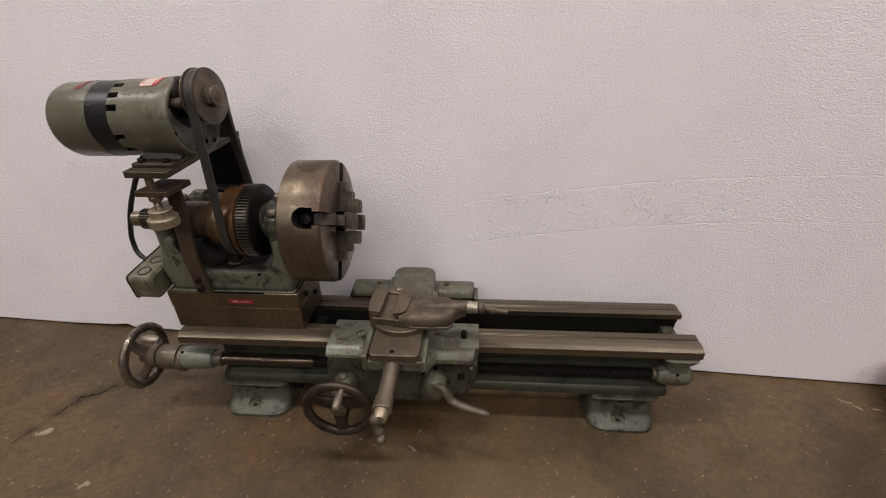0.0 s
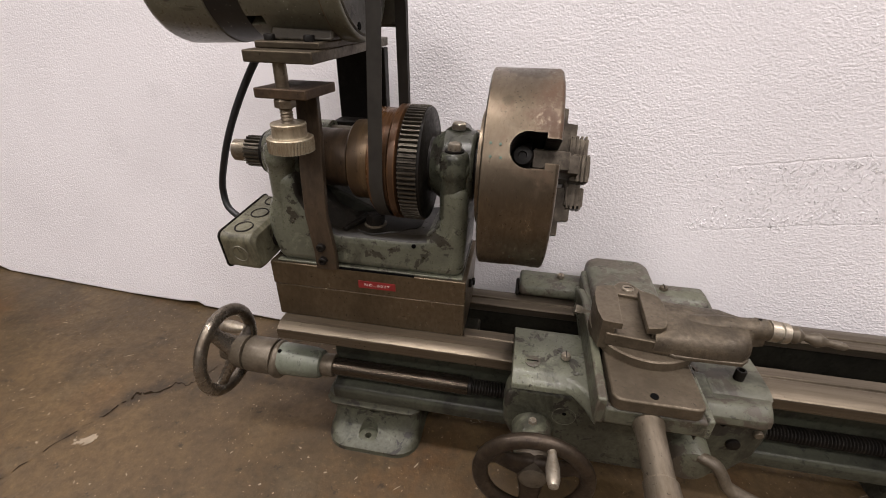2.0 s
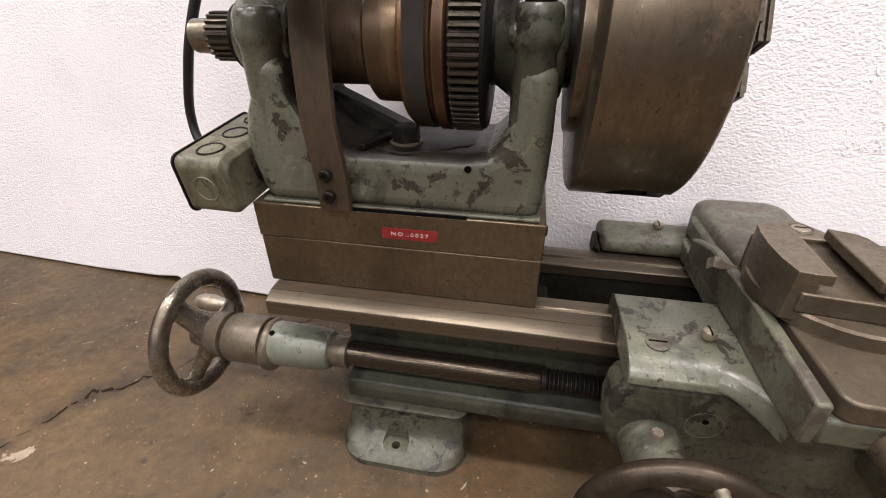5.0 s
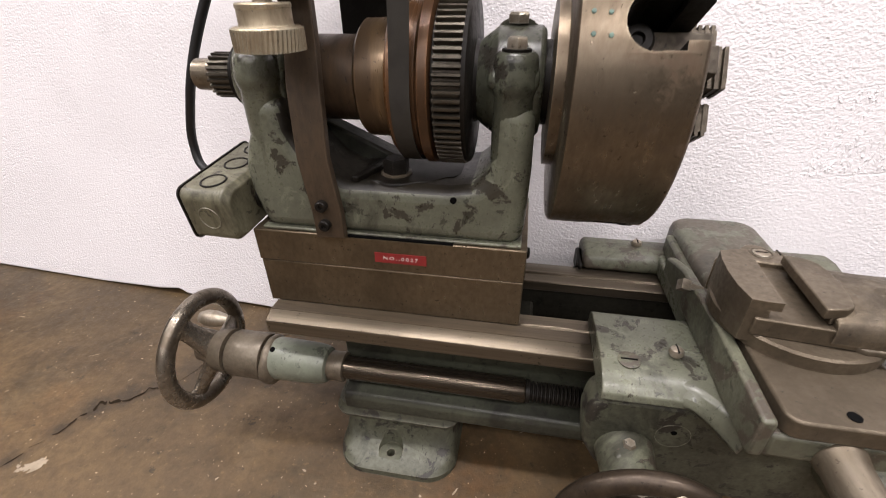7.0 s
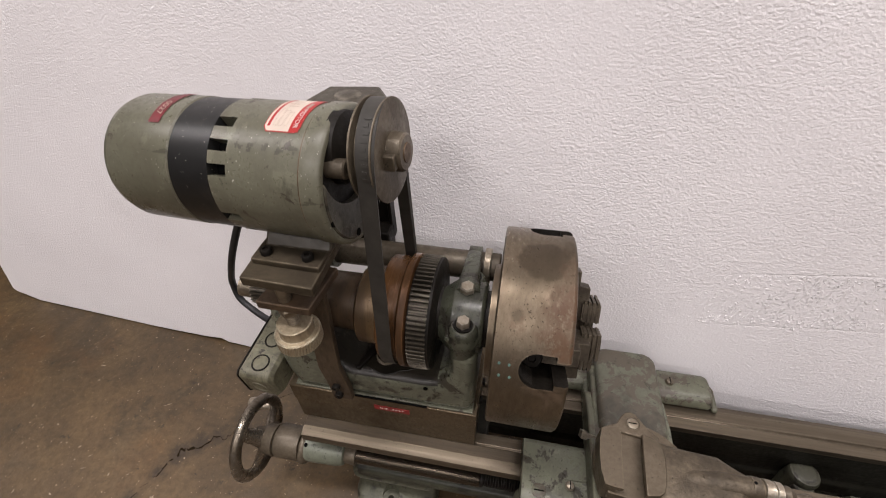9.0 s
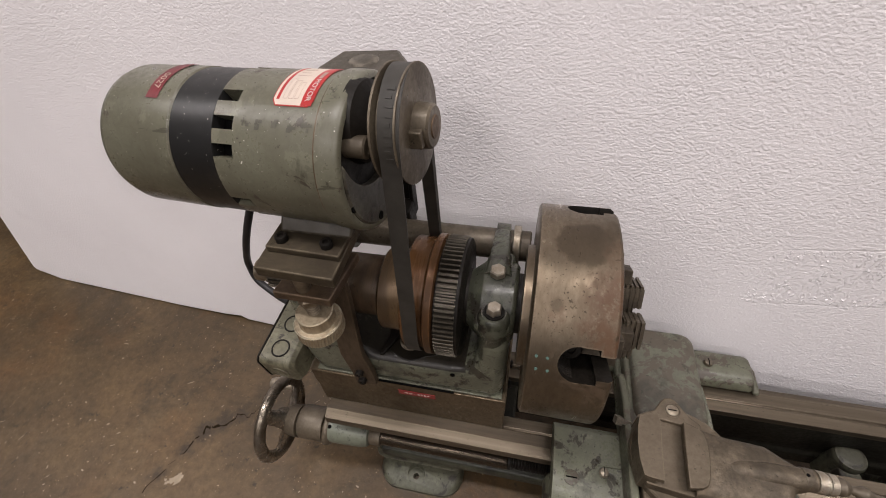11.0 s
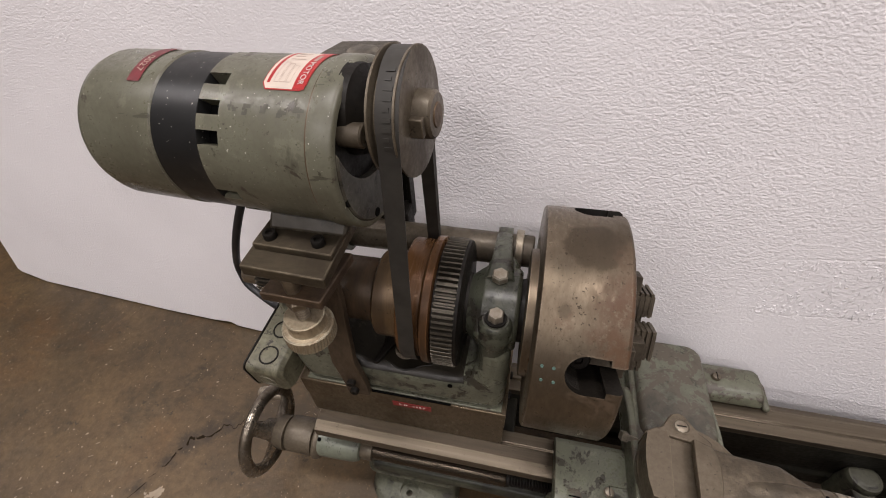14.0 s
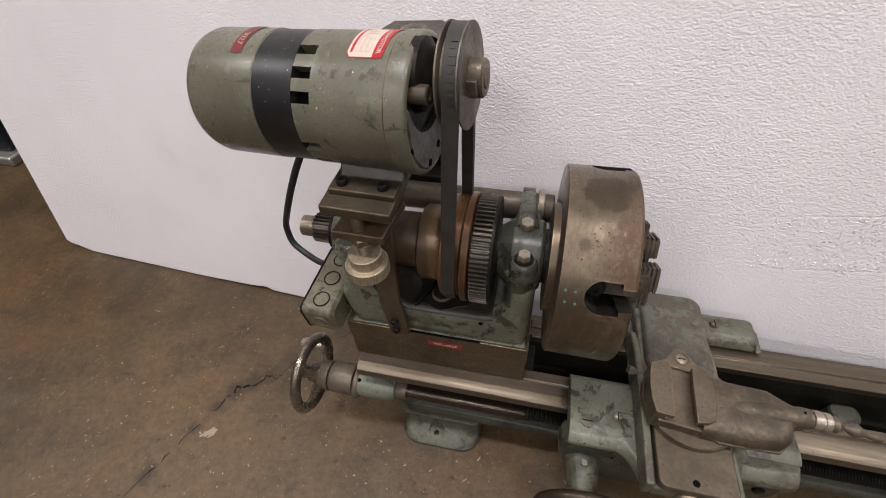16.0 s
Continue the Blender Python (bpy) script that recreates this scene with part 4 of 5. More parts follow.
# oily bore and slot insides, their shade put into the near-black colour
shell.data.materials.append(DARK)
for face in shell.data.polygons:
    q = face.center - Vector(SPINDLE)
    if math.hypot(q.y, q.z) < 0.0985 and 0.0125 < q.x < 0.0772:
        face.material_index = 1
# added dark cylinder that blocks light coming through the jaw slots
part("slot_filler", on_spindle([(0.0150, 0.060), (0.0160, 0.064), (0.0545, 0.064), (0.0550, 0.062)], 48), DARK, chuck)
for a in JAWS:
    out, across = jaw_frame(a)
    m = Matrix.Identity(4)
    m.col[0][:3], m.col[1][:3], m.col[2][:3], m.col[3][:3] = X_AXIS, across, out, centre
    bm = B()
    steps = [(0.060, 0.016), (0.1125, 0.016), (0.1125, 0.0205), (0.1095, 0.0212), (0.1125, 0.0222), (0.1125, 0.0262), (0.1095, 0.0270), (0.1125, 0.0280), (0.1125, 0.0335), (0.100, 0.0345), (0.100, 0.050), (0.0895, 0.051), (0.0895, 0.0660), (0.0800, 0.0670), (0.0560, 0.0670), (0.0560, 0.060)]
    loft(bm, [[m @ Vector((x, k, r)) for x, r in steps] for k in (-0.0085, 0.0085)])
    jaw = part("jaw", bm, JAW, chuck, "dark stepped jaw", 0.0006, 1)
    bm = box(B(), (0.0570, -0.0103, 0.0160), (0.0774, 0.0103, 0.0620), m)
    part("jaw_base", bm, JAW, jaw)
    bm = B()
    for i in range(4):
        x = 0.0955 + i * 0.0042
        box(bm, (x, -0.0130, 0.0155), (x + 0.0023, 0.0130, 0.0372), m)
    box(bm, (0.0940, -0.0122, 0.0160), (0.1118, 0.0122, 0.0342), m)
    part("serration", bm, JAW, jaw)
    bm = B()
    prof = [(0.036, 0.0085)]
    for i in range(12):
        prof += [(0.040 + i * 0.003, 0.0078), (0.0412 + i * 0.003, 0.0098), (0.0420 + i * 0.003, 0.0098)]
    turned(bm, prof + [(0.0775, 0.0080), (0.0780, 0.0040), (0.0750, 0.0036)], centre + X_AXIS * 0.0465, out, 24)
    for i in range(13):
        arc = []
        for k in range(13):
            t = radians(100 + 160 * k / 12)
            arc.append(centre + X_AXIS * (0.0510 + 0.0160 * math.cos(t)) + across * (0.0160 * math.sin(t)) + out * (0.0560 + i * 0.0031))
        tube(bm, arc, 0.0009, 6)
    part("jaw_screw", bm, DARK, chuck, "dark threaded screw bore")
for dx, da in ((0.0205, -1.5), (0.0290, -1.2), (0.0212, 5.0), (0.0302, 5.3)):
    out, _ = jaw_frame(radians(61.0 + da))
    part("paint_dot", turned(B(), [(-0.001, 0.0014), (0.0002, 0.0012)], centre + X_AXIS * (dx - 0.002) + out * 0.1020, out, 12), TEAL, chuck, "teal paint dot")

# ---- gear motor ----
MO = Vector((-0.2042, -0.0210, 0.5566))
MD = Vector((0.9947, -0.0913, 0.0462)).normalized()
MU = (Z_AXIS - MD * MD.z).normalized()
MF = MU.cross(MD)
if MF.y > 0:
    MF = -MF
motor = thing("electric_motor", MO - MU * 0.056, "olive green gear motor with black band and paper label", "motor", "lathe")


def at_motor(s, r, angle):
    """Along the motor, out from it, angle from the top towards the front in degrees."""
    a = radians(angle)
    return MO + MD * s + (MU * math.cos(a) + MF * math.sin(a)) * r


def motor_turned(profile, n=72):
    return turned(B(), profile, MO, MD, n)


part("end_cap", motor_turned([(-0.1140, 0.018), (-0.1136, 0.042), (-0.1122, 0.0485), (-0.1085, 0.0530), (-0.1020, 0.0552), (-0.0430, 0.0556), (-0.0420, 0.0545)]), MOTOR_GREEN, motor)
part("band", motor_turned([(-0.0420, 0.0540), (-0.0412, 0.0549), (-0.0050, 0.0549), (-0.0044, 0.0540)]), MOTOR_BLACK, motor, "glossy black steel band")
housing = part("housing", motor_turned([(-0.0043, 0.0540), (-0.0040, 0.0556), (0.0745, 0.0556), (0.0749, 0.0550)]), MOTOR_GREEN, motor)
slots = []
for a in (22.5, 43, 62.5, 106, 130, 200, 240, 300, 340):
    out = (MU * math.cos(radians(a)) + MF * math.sin(radians(a)))
    across = MD.cross(out)
    m = Matrix.Identity(4)
    m.col[0][:3], m.col[1][:3], m.col[2][:3], m.col[3][:3] = MD, across, out, MO
    slots.append(box(B(), (-0.0100, -0.0046, 0.0385), (0.0125, 0.0046, 0.07), m))
    # a black block at the slot's bottom stands in for the shade inside
    part("slot_shade", box(B(), (-0.0040, -0.0045, 0.0380), (0.0123, 0.0045, 0.0450), m), BLACK, housing, "black fill standing in for vent slot shade")
carve(housing, slots)
part("cap_seam", motor_turned([(0.0739, 0.0550), (0.0742, 0.0561), (0.0752, 0.0561), (0.0754, 0.0550)]), SLEEVE, motor, "rusty brown joint line")
part("front_cap", motor_turned([(0.0750, 0.0558), (0.0757, 0.0572), (0.0885, 0.0572), (0.0908, 0.0564), (0.0920, 0.0548), (0.0922, 0.0522), (0.0830, 0.0518), (0.0826, 0.020)]), MOTOR_GREEN, motor)
# gear case on the end, with the output shaft off centre
PUL = Vector((-0.0855, -0.0365, 0.5905))
c2 = PUL - MD * ((PUL - MO).dot(MD) - 0.0885)
# pocket floor in near-black: the pulley's shadow on it is painted in
part("gear_face", motor_turned([(0.0860, 0.0510), (0.0881, 0.0505), (0.0885, 0.010)], 56), DARK, motor, "gear case face with the pulley's shade in its black colour")
case = part("gear_case", motor_turned([(0.0845, 0.0490), (0.0846, 0.0517), (0.0925, 0.0517), (0.0935, 0.0505), (0.0938, 0.012)], 64), CASE_GREEN, motor, "dull greasy gear case face")
carve(case, [turned(B(), [(-0.002, 0.0430), (0.05, 0.0440)], c2, MD, 56)])
part("shaft_boss", turned(B(), [(-0.001, 0.0290), (0.006, 0.0275), (0.009, 0.0220), (0.0160, 0.0180), (0.0185, 0.013)], c2, MD, 32), DARK, motor)
# nearly flush black discs stand in for dark holes in the case
for a, r, s in ((156, 0.0470, 0.0928), (208, 0.0470, 0.0928), (104, 0.0495, 0.0922), (186, 0.0380, 0.0932)):
    part("case_hole", turned(B(), [(0, 0.0036), (0.0012, 0.0034)], at_motor(s, r, a), MD, 14), BLACK, motor)
part("stud", turned(B(), [(0, 0.0076), (0.0145, 0.0076), (0.0157, 0.0066), (0.0159, 0.0040), (0.0140, 0.0038)], at_motor(0.0882, 0.0385, 50), MD, 24), CAST, motor, "round steel stud")
part("output_shaft", turned(B(), [(-0.012, 0.0075), (0.020, 0.0075)], PUL, MD, 20), CAST, motor)

pulley = thing("motor_pulley", PUL, "small dark grooved pulley on the motor's output shaft", "pulley", "lathe")
part("groove", turned(B(), [(-0.0092, 0.0375), (-0.0088, 0.0390), (-0.0074, 0.0390), (-0.0062, 0.0335), (0.0062, 0.0335), (0.0072, 0.0388), (0.0084, 0.0388), (0.0088, 0.0376)], PUL, MD, 56), CAST, pulley, "grey-brown grooved pulley")
part("hub", turned(B(), [(0.0086, 0.0150), (0.0185, 0.0145), (0.0200, 0.0130)], PUL, MD, 28), CAST, pulley)
m = Matrix.Identity(4)
m.col[0][:3], m.col[1][:3], m.col[2][:3], m.col[3][:3] = MD, MF, MU, PUL
part("key_block", box(B(), (0.0078, 0.004, -0.0065), (0.0170, 0.0185, 0.0055), m), CAST, pulley, "", 0.0008)
part("shaft_tip", turned(B(), [(0.0198, 0.0080), (0.0208, 0.0072)], PUL, MD, 20), RUST_PLATE, pulley)

# labels on the motor


def wrapped(bm, s0, s1, a0, a1, r, n=10):
    rows = [[bm.verts.new(at_motor(s, r, a0 + (a1 - a0) * i / n)) for i in range(n + 1)] for s in (s0, s1)]
    for i in range(n):
        bm.faces.new((rows[0][i], rows[0][i + 1], rows[1][i + 1], rows[1][i]))
    return bm


tag = thing("rating_label", at_motor(0.05, 0.0562, 5), "cream and red paper rating label stuck on the motor", "label")
R0 = 0.0560


def label_sheet(bm, s0, s1, a0, a1, r, corner=0.0):
    """A sheet wrapped round the motor with rounded corners."""
    n = 12
    rows = []
    for i in range(n + 1):
        a = a0 + (a1 - a0) * i / n
        gap = min(a - a0, a1 - a) * math.pi / 180 * r
        k = corner - math.sqrt(max(0.0, corner ** 2 - (corner - gap) ** 2)) if gap < corner else 0.0
        rows.append([bm.verts.new(at_motor(q, r, a)) for q in (s0 + k, s1 - k)])
    for p, q in zip(rows, rows[1:]):
        bm.faces.new((p[0], p[1], q[1], q[0]))
    return bm


part("red_border", label_sheet(B(), 0.0388, 0.0690, -26, 29, R0, 0.0030), RED, tag, "red label border")
part("paper", label_sheet(B(), 0.0394, 0.0684, -25, 28.1, R0 + 0.0001, 0.0026), LABEL, tag, "cream label paper")
part("red_band", label_sheet(B(), 0.0605, 0.0684, -25, 28.1, R0 + 0.0002, 0.0), RED, tag, "red band")
part("red_band", wrapped(B(), 0.0414, 0.0436, -22, 24, R0 + 0.0002), RED, tag, "thin red band")
part("lettering", words("MOTOR", 0.0058, lambda x, y, z: at_motor(0.0645 + y * 0.9, R0 + 0.0004 + z, 14 + math.degrees(x / R0)), 0.0001), INK, tag, "white lettering")
part("worn_lettering", wrapped(B(), 0.0630, 0.0658, -8, 2, R0 + 0.0003), FADED, tag, "faded lettering")
for i, (s0, s1, a0, a1) in enumerate(((0.0425, 0.0427, 4, 23), (0.0455, 0.0457, 4, 23), (0.0465, 0.0467, 6, 23), (0.0498, 0.0500, 6, 23), (0.0508, 0.0510, 8, 23), (0.0538, 0.0540, 8, 23), (0.0425, 0.0457, 23, 23.4), (0.0465, 0.0500, 23, 23.4), (0.0508, 0.0540, 23, 23.4), (0.0425, 0.0457, 4, 4.4), (0.0465, 0.0500, 6, 6.4), (0.0508, 0.0540, 8, 8.4), (0.0428, 0.0520, -12, -11), (0.0428, 0.0500, -6, -5.2), (0.0428, 0.0530, -1, -0.4))):
    part("printed_bar", wrapped(B(), s0 + 0.0035, s1 + 0.0035, a0, a1, R0 + 0.0003, 6), FADED, tag)
tape = thing("number_tape", at_motor(-0.06, 0.0562, 10), "narrow red embossed tape stuck on the motor's end cap", "label")
part("strip", wrapped(B(), -0.0665, -0.0560, -24, 29, R0 + 0.0001), NUMBER_RED, tape)
part("lettering", words("0027", 0.0075, lambda x, y, z: at_motor(-0.0612 + y, R0 + 0.0003 + z, 12 + math.degrees(x * 1.15 / R0)), 0.0001), FADED, tape, "worn white numerals")
random.seed(7)
for i in range(5):
    s = 0.018 + i * 0.0115
    for k in range(5):
        a = 38.5 + random.uniform(0, 6)
        s1 = s + random.uniform(0, 0.005)
        part("residue_mark", wrapped(B(), s1, s1 + random.uniform(0.001, 0.004), a, a + random.uniform(1.5, 4), R0 - 0.0002 + 0.00002 * k, 3), GHOST, motor, "dark lettering residue")

# terminal box behind the motor
term = thing("terminal_box", (-0.145, 0.06, 0.50), "olive green terminal box on the back of the motor", "terminal box", "lathe")
plan = [(-0.186, 0.018), (-0.095, 0.022), (-0.100, 0.048), (-0.126, 0.090), (-0.176, 0.084), (-0.186, 0.050)]
part("body", prism(B(), plan, 0.515, 0.588, "z"), BROWN_GREEN, term, "", 0.003)
part("knockout", turned(B(), [(0, 0.013), (0.0006, 0.012)], (-0.150, 0.064, 0.588), Z_AXIS, 24), BROWN_GREEN, term)

# ---- motor mount ----
mount = thing("motor_mount", (-0.165, 0.0, 0.46), "greasy brown steel plates and bracket carrying the motor", "motor mount", "lathe")
part("platform", prism(B(), [(-0.1995, -0.101), (-0.1340, -0.1035), (-0.1375, 0.125), (-0.206, 0.125)], 0.4900, 0.5000, "z"), PLATE, mount, "thick brown steel platform", 0.0012)
part("saddle", prism(B(), [(-0.1965, -0.084), (-0.1345, -0.086), (-0.132, 0.04), (-0.196, 0.04)], 0.5002, 0.5060, "z"), PLATE, mount, "", 0.0012)
part("motor_foot", prism(B(), [(-0.068, 0.5062), (0.02, 0.5062), (0.012, 0.520), (-0.056, 0.520)], -0.192, -0.130, "x"), BROWN_GREEN, mount, "", 0.003)
for x, y in ((-0.1855, -0.0755), (-0.1475, -0.0765)):
    part("cap_screw", turned(B(), [(0, 0.0050), (0.0044, 0.0050), (0.0052, 0.0044), (0.0052, 0.0026), (0.0030, 0.0024)], (x, y, 0.5061), Z_AXIS, 20), DARK, mount, "black socket screw")
part("back_plate", box(B(), (-0.205, 0.112, 0.378), (-0.142, 0.120, 0.4885)), DARK, mount, "black steel upright plate", 0.001)
part("back_edge", box(B(), (-0.1415, 0.106, 0.375), (-0.137, 0.122, 0.4885)), DARK, mount, "", 0.001)
part("pivot_block", box(B(), (-0.205, 0.086, 0.366), (-0.137, 0.112, 0.400)), DARK, mount, "", 0.002)
part("lower_plate", prism(B(), [(-0.1960, -0.0995), (-0.1455, -0.1005), (-0.1400, -0.0470), (-0.1880, -0.0450)], 0.4600, 0.4690, "z"), RUST_PLATE, mount, "rusty lower plate", 0.0012)
bm = B()
prof = [(0.0, 0.0042)]
for i in range(12):
    prof += [(0.001 + i * 0.003, 0.0036), (0.0022 + i * 0.003, 0.0044)]
turned(bm, [(a, r * 1.4) for a, r in prof] + [(0.060, 0.0058)], (-0.1712, -0.0915, 0.430), Z_AXIS, 16)
part("jack_screw", bm, CRANK, mount, "threaded jack screw")
part("lock_nut", hexagon(B(), (-0.1712, -0.0915, 0.4520), Z_AXIS, 0.0165, 0.0078), CRANK, mount)
bm = B()
knob = Vector((-0.1712, -0.0915, 0.4115))
rings = []
for k in range(5):
    rings.append([knob + Vector((math.cos(a) * r, math.sin(a) * r, 0.0005 + 0.0031 * k)) for i in range(96) for a, r in ((2 * math.pi * (i / 96 + 0.0035 * k), 0.0211 if i % 2 else 0.0217),)])
loft(bm, rings)
turned(bm, [(0.0, 0.0190), (0.0005, 0.0208)], knob, Z_AXIS, 48)
turned(bm, [(0.0129, 0.0209), (0.0138, 0.0200), (0.0142, 0.0165), (0.0150, 0.0160), (0.0235, 0.0160), (0.0240, 0.0164), (0.0258, 0.0164), (0.0266, 0.0156), (0.0267, 0.004)], knob, Z_AXIS, 44)
part("knurled_knob", bm, ALLOY, mount, "dull alloy knurled knob")
bm = B()
strap = [((-0.1738, -0.072, 0.266), (-0.1502, -0.07, 0.266)), ((-0.1742, -0.0725, 0.29), (-0.1504, -0.0705, 0.29)), ((-0.178, -0.0745, 0.335), (-0.154, -0.0735, 0.335)), ((-0.1808, -0.066, 0.385), (-0.1555, -0.065, 0.385)), ((-0.18, -0.06, 0.412), (-0.1565, -0.059, 0.412)), ((-0.1785, -0.059, 0.46), (-0.1565, -0.058, 0.46))]
rings = []
for a, b in strap:
    a, b = Vector(a), Vector(b)
    back = Vector((0, 0.0075, 0))
    rings.append([a, b, b + back, a + back])
loft(bm, rings)
part("strap", bm, STRAP, mount, "flat brown steel strap", 0.0008)
for x, z in ((-0.1645, 0.2965), (-0.1640, 0.2795)):
    part("strap_screw", turned(B(), [(0, 0.0048), (0.0045, 0.0048), (0.0055, 0.004), (0.0055, 0.0022), (0.0035, 0.002)], (x, -0.0718, z), (0, -1, 0), 18), DARK, mount, "dark socket screw")

# ---- flat belt ----
belt = thing("drive_belt", (-0.095, SY, SZ - 0.06), "black rubber belt from the motor pulley to the spindle pulley", "belt", "lathe")
P1, r1 = Vector((PUL.x, PUL.y, PUL.z)), 0.0362
P2, r2 = Vector((-0.0955, SY, SZ)), 0.0590
axis2d = Vector((P2.y - P1.y, P2.z - P1.z))
dist = axis2d.length
base = math.atan2(axis2d.y, axis2d.x)
beta = math.acos((r1 - r2) / dist)
loop = []
for i in range(25):
    a = base + beta + (2 * math.pi - 2 * beta) * i / 24
    loop.append((P1, r1, a))
for i in range(25):
    a = base - beta + 2 * beta * i / 24
    loop.append((P2, r2, a))
rings = []
for p, r, a in loop:
    w = Vector((0, math.cos(a), math.sin(a)))
    c = p + w * r
    ax = MD if p is P1 else X_AXIS
    rings.append([c - ax * 0.0070 + w * 0.0020, c + ax * 0.0070 + w * 0.0020, c + ax * 0.0058 - w * 0.0022, c - ax * 0.0058 - w * 0.0022])
bm = B()
loops = [[bm.verts.new(p) for p in ring] for ring in rings]
for i in range(len(loops)):
    a, b = loops[i], loops[(i + 1) % len(loops)]
    for k in range(4):
        bm.faces.new((a[k], a[(k + 1) % 4], b[(k + 1) % 4], b[k]))
band = part("band", bm, RUBBER, belt)
for i in range(11):
    a = radians(118 + 8.2 * i)
    w, along = Vector((0, math.cos(a), math.sin(a))), Vector((0, -math.sin(a), math.cos(a)))
    m = Matrix.Identity(4)
    m.col[0][:3], m.col[1][:3], m.col[2][:3], m.col[3][:3] = MD, along, w, P1 + w * (r1 + 0.0018)
    part("embossed_bar", box(B(), (-0.0026, -0.0012, 0.0), (0.0026 - 0.0014 * (i % 3 == 1), 0.0012, 0.0006), m), RUBBER, band)

# ---- junction box and cable ----
jb = thing("junction_box", (-0.262, -0.035, 0.262), "grey-green steel junction box with round knockouts", "junction box", "lathe")
jm = pose(-0.2570, -0.0330, 0.2875, 7, 0, -4)
bm = B()
loft(bm, [[jm @ Vector((x, y, z)) for y, z in rounded(0, 0, 0.0495 - max(0, x - 0.016), 0.0245 - max(0, x - 0.016), r, 5)] for x, r in ((-0.0225, 0.007), (-0.0210, 0.0100), (0.0150, 0.0110), (0.0200, 0.0115))])
part("body", bm, BOX_GREEN, jb, "", 0.001)
bm = B()
loft(bm, [[jm @ Vector((x, y, z)) for y, z in rounded(0, 0, 0.0505, 0.0256, 0.008, 5)] for x in (-0.0242, -0.0226)])
part("cover", bm, DARK, jb, "thin cover plate")
for y in (-0.030, 0.002, 0.032):
    k = jm @ Vector((-0.002, y, 0.0245))
    d = (jm.to_3x3() @ Z_AXIS)
    part("knockout", ring_solid(B(), k, d, 0.0100, 0.0011, 28, 6), DARK, jb)
    part("knockout_disc", turned(B(), [(-0.0015, 0.0096), (0.0002, 0.0096), (0.0003, 0.009)], k, d, 24), BOX_GREEN, jb)
k = jm @ Vector((-0.001, -0.0495, 0.0))
part("knockout", ring_solid(B(), k, jm.to_3x3() @ Y_AXIS, 0.0100, 0.0008, 28, 6), BOX_GREEN, jb)
part("cover_screw", turned(B(), [(0, 0.003), (0.003, 0.0025)], jm @ Vector((-0.0242, 0.028, 0.018)), (-1, 0, 0), 12), DARK, jb)
part("nipple", turned(B(), [(0, 0.011), (0.022, 0.011)], jm @ Vector((0.019, -0.005, -0.002)), (1, 0, 0), 20), DARK, jb)

cable = thing("power_cable", (-0.25, 0.01, 0.32), "black power cable hanging from the motor to the junction box", "cable", "lathe")
part("sheath", tube(B(), smooth_path([(-0.2426, 0.0360, 0.5290), (-0.2679, 0.0460, 0.4910), (-0.2910, 0.0480, 0.4605), (-0.3100, 0.0440, 0.4284), (-0.3254, 0.0394, 0.397), (-0.3400, 0.0390, 0.3661), (-0.3545, 0.0450, 0.3385), (-0.3670, 0.0515, 0.3140), (-0.3715, 0.0535, 0.2940), (-0.3660, 0.0490, 0.2755), (-0.3475, 0.0423, 0.2645), (-0.3218, 0.0317, 0.2615), (-0.302, 0.0220, 0.2680), (-0.280, 0.010, 0.276)], 8), 0.0046, 12), CABLE, cable)

# ---- carriage ----
car = thing("carriage", (0.187, -0.03, 0.187), "green lathe carriage with saddle wings and apron on the ways", "carriage", "lathe")
left_front = [(-0.046, 0.1876), (-0.048, 0.200), (-0.055, 0.2045), (-0.108, 0.2065), (-0.119, 0.2050), (-0.128, 0.2010), (-0.1340, 0.1950), (-0.1345, 0.1890), (-0.129, 0.1860), (-0.0895, 0.1855), (-0.0890, 0.1876)]
right_front = [(-0.046, 0.1876), (-0.048, 0.199), (-0.055, 0.2030), (-0.098, 0.2040), (-0.108, 0.2020), (-0.1125, 0.2000), (-0.117, 0.2025), (-0.124, 0.2040), (-0.132, 0.2015), (-0.138, 0.1955), (-0.1395, 0.1885), (-0.136, 0.1830), (-0.128, 0.1810), (-0.0895, 0.181), (-0.0890, 0.1876)]
bm = rough_up(prism(B(), left_front, 0.0595, 0.150, "x"), 0.0008, 60)
part("front_wing", bm, GREEN, car, "green saddle wing with worn corner", 0.004, 4, 50)
bm = B()
rings = []
for x, k in ((0.222, 0.0), (0.230, 0.0), (0.2345, 1.0), (0.270, 1.0), (0.300, 1.0), (0.3065, 0.9), (0.3095, 0.45), (0.3110, 0.0), (0.3150, 0.0)):
    rings.append([(x, y if y > -0.112 else -0.112 + (y + 0.112) * k, z if y > -0.112 or k > 0.3 else min(z, 0.199)) for y, z in right_front])
loft(bm, rings)
part("front_wing", bm, GREEN_WORN, car, "green saddle wing with a rounded front roll", 0.0025, 3, 50)
rear = [(0.038, 0.1876), (0.040, 0.199), (0.047, 0.206), (0.060, 0.208), (0.078, 0.206), (0.087, 0.199), (0.089, 0.166), (0.0535, 0.166), (0.0530, 0.1876)]
for x0, x1 in ((0.062, 0.160), (0.215, 0.306)):
    part("rear_wing", prism(B(), rear, x0, x1, "x"), GREEN_WORN, car, "green rear saddle wing", 0.005, 3)
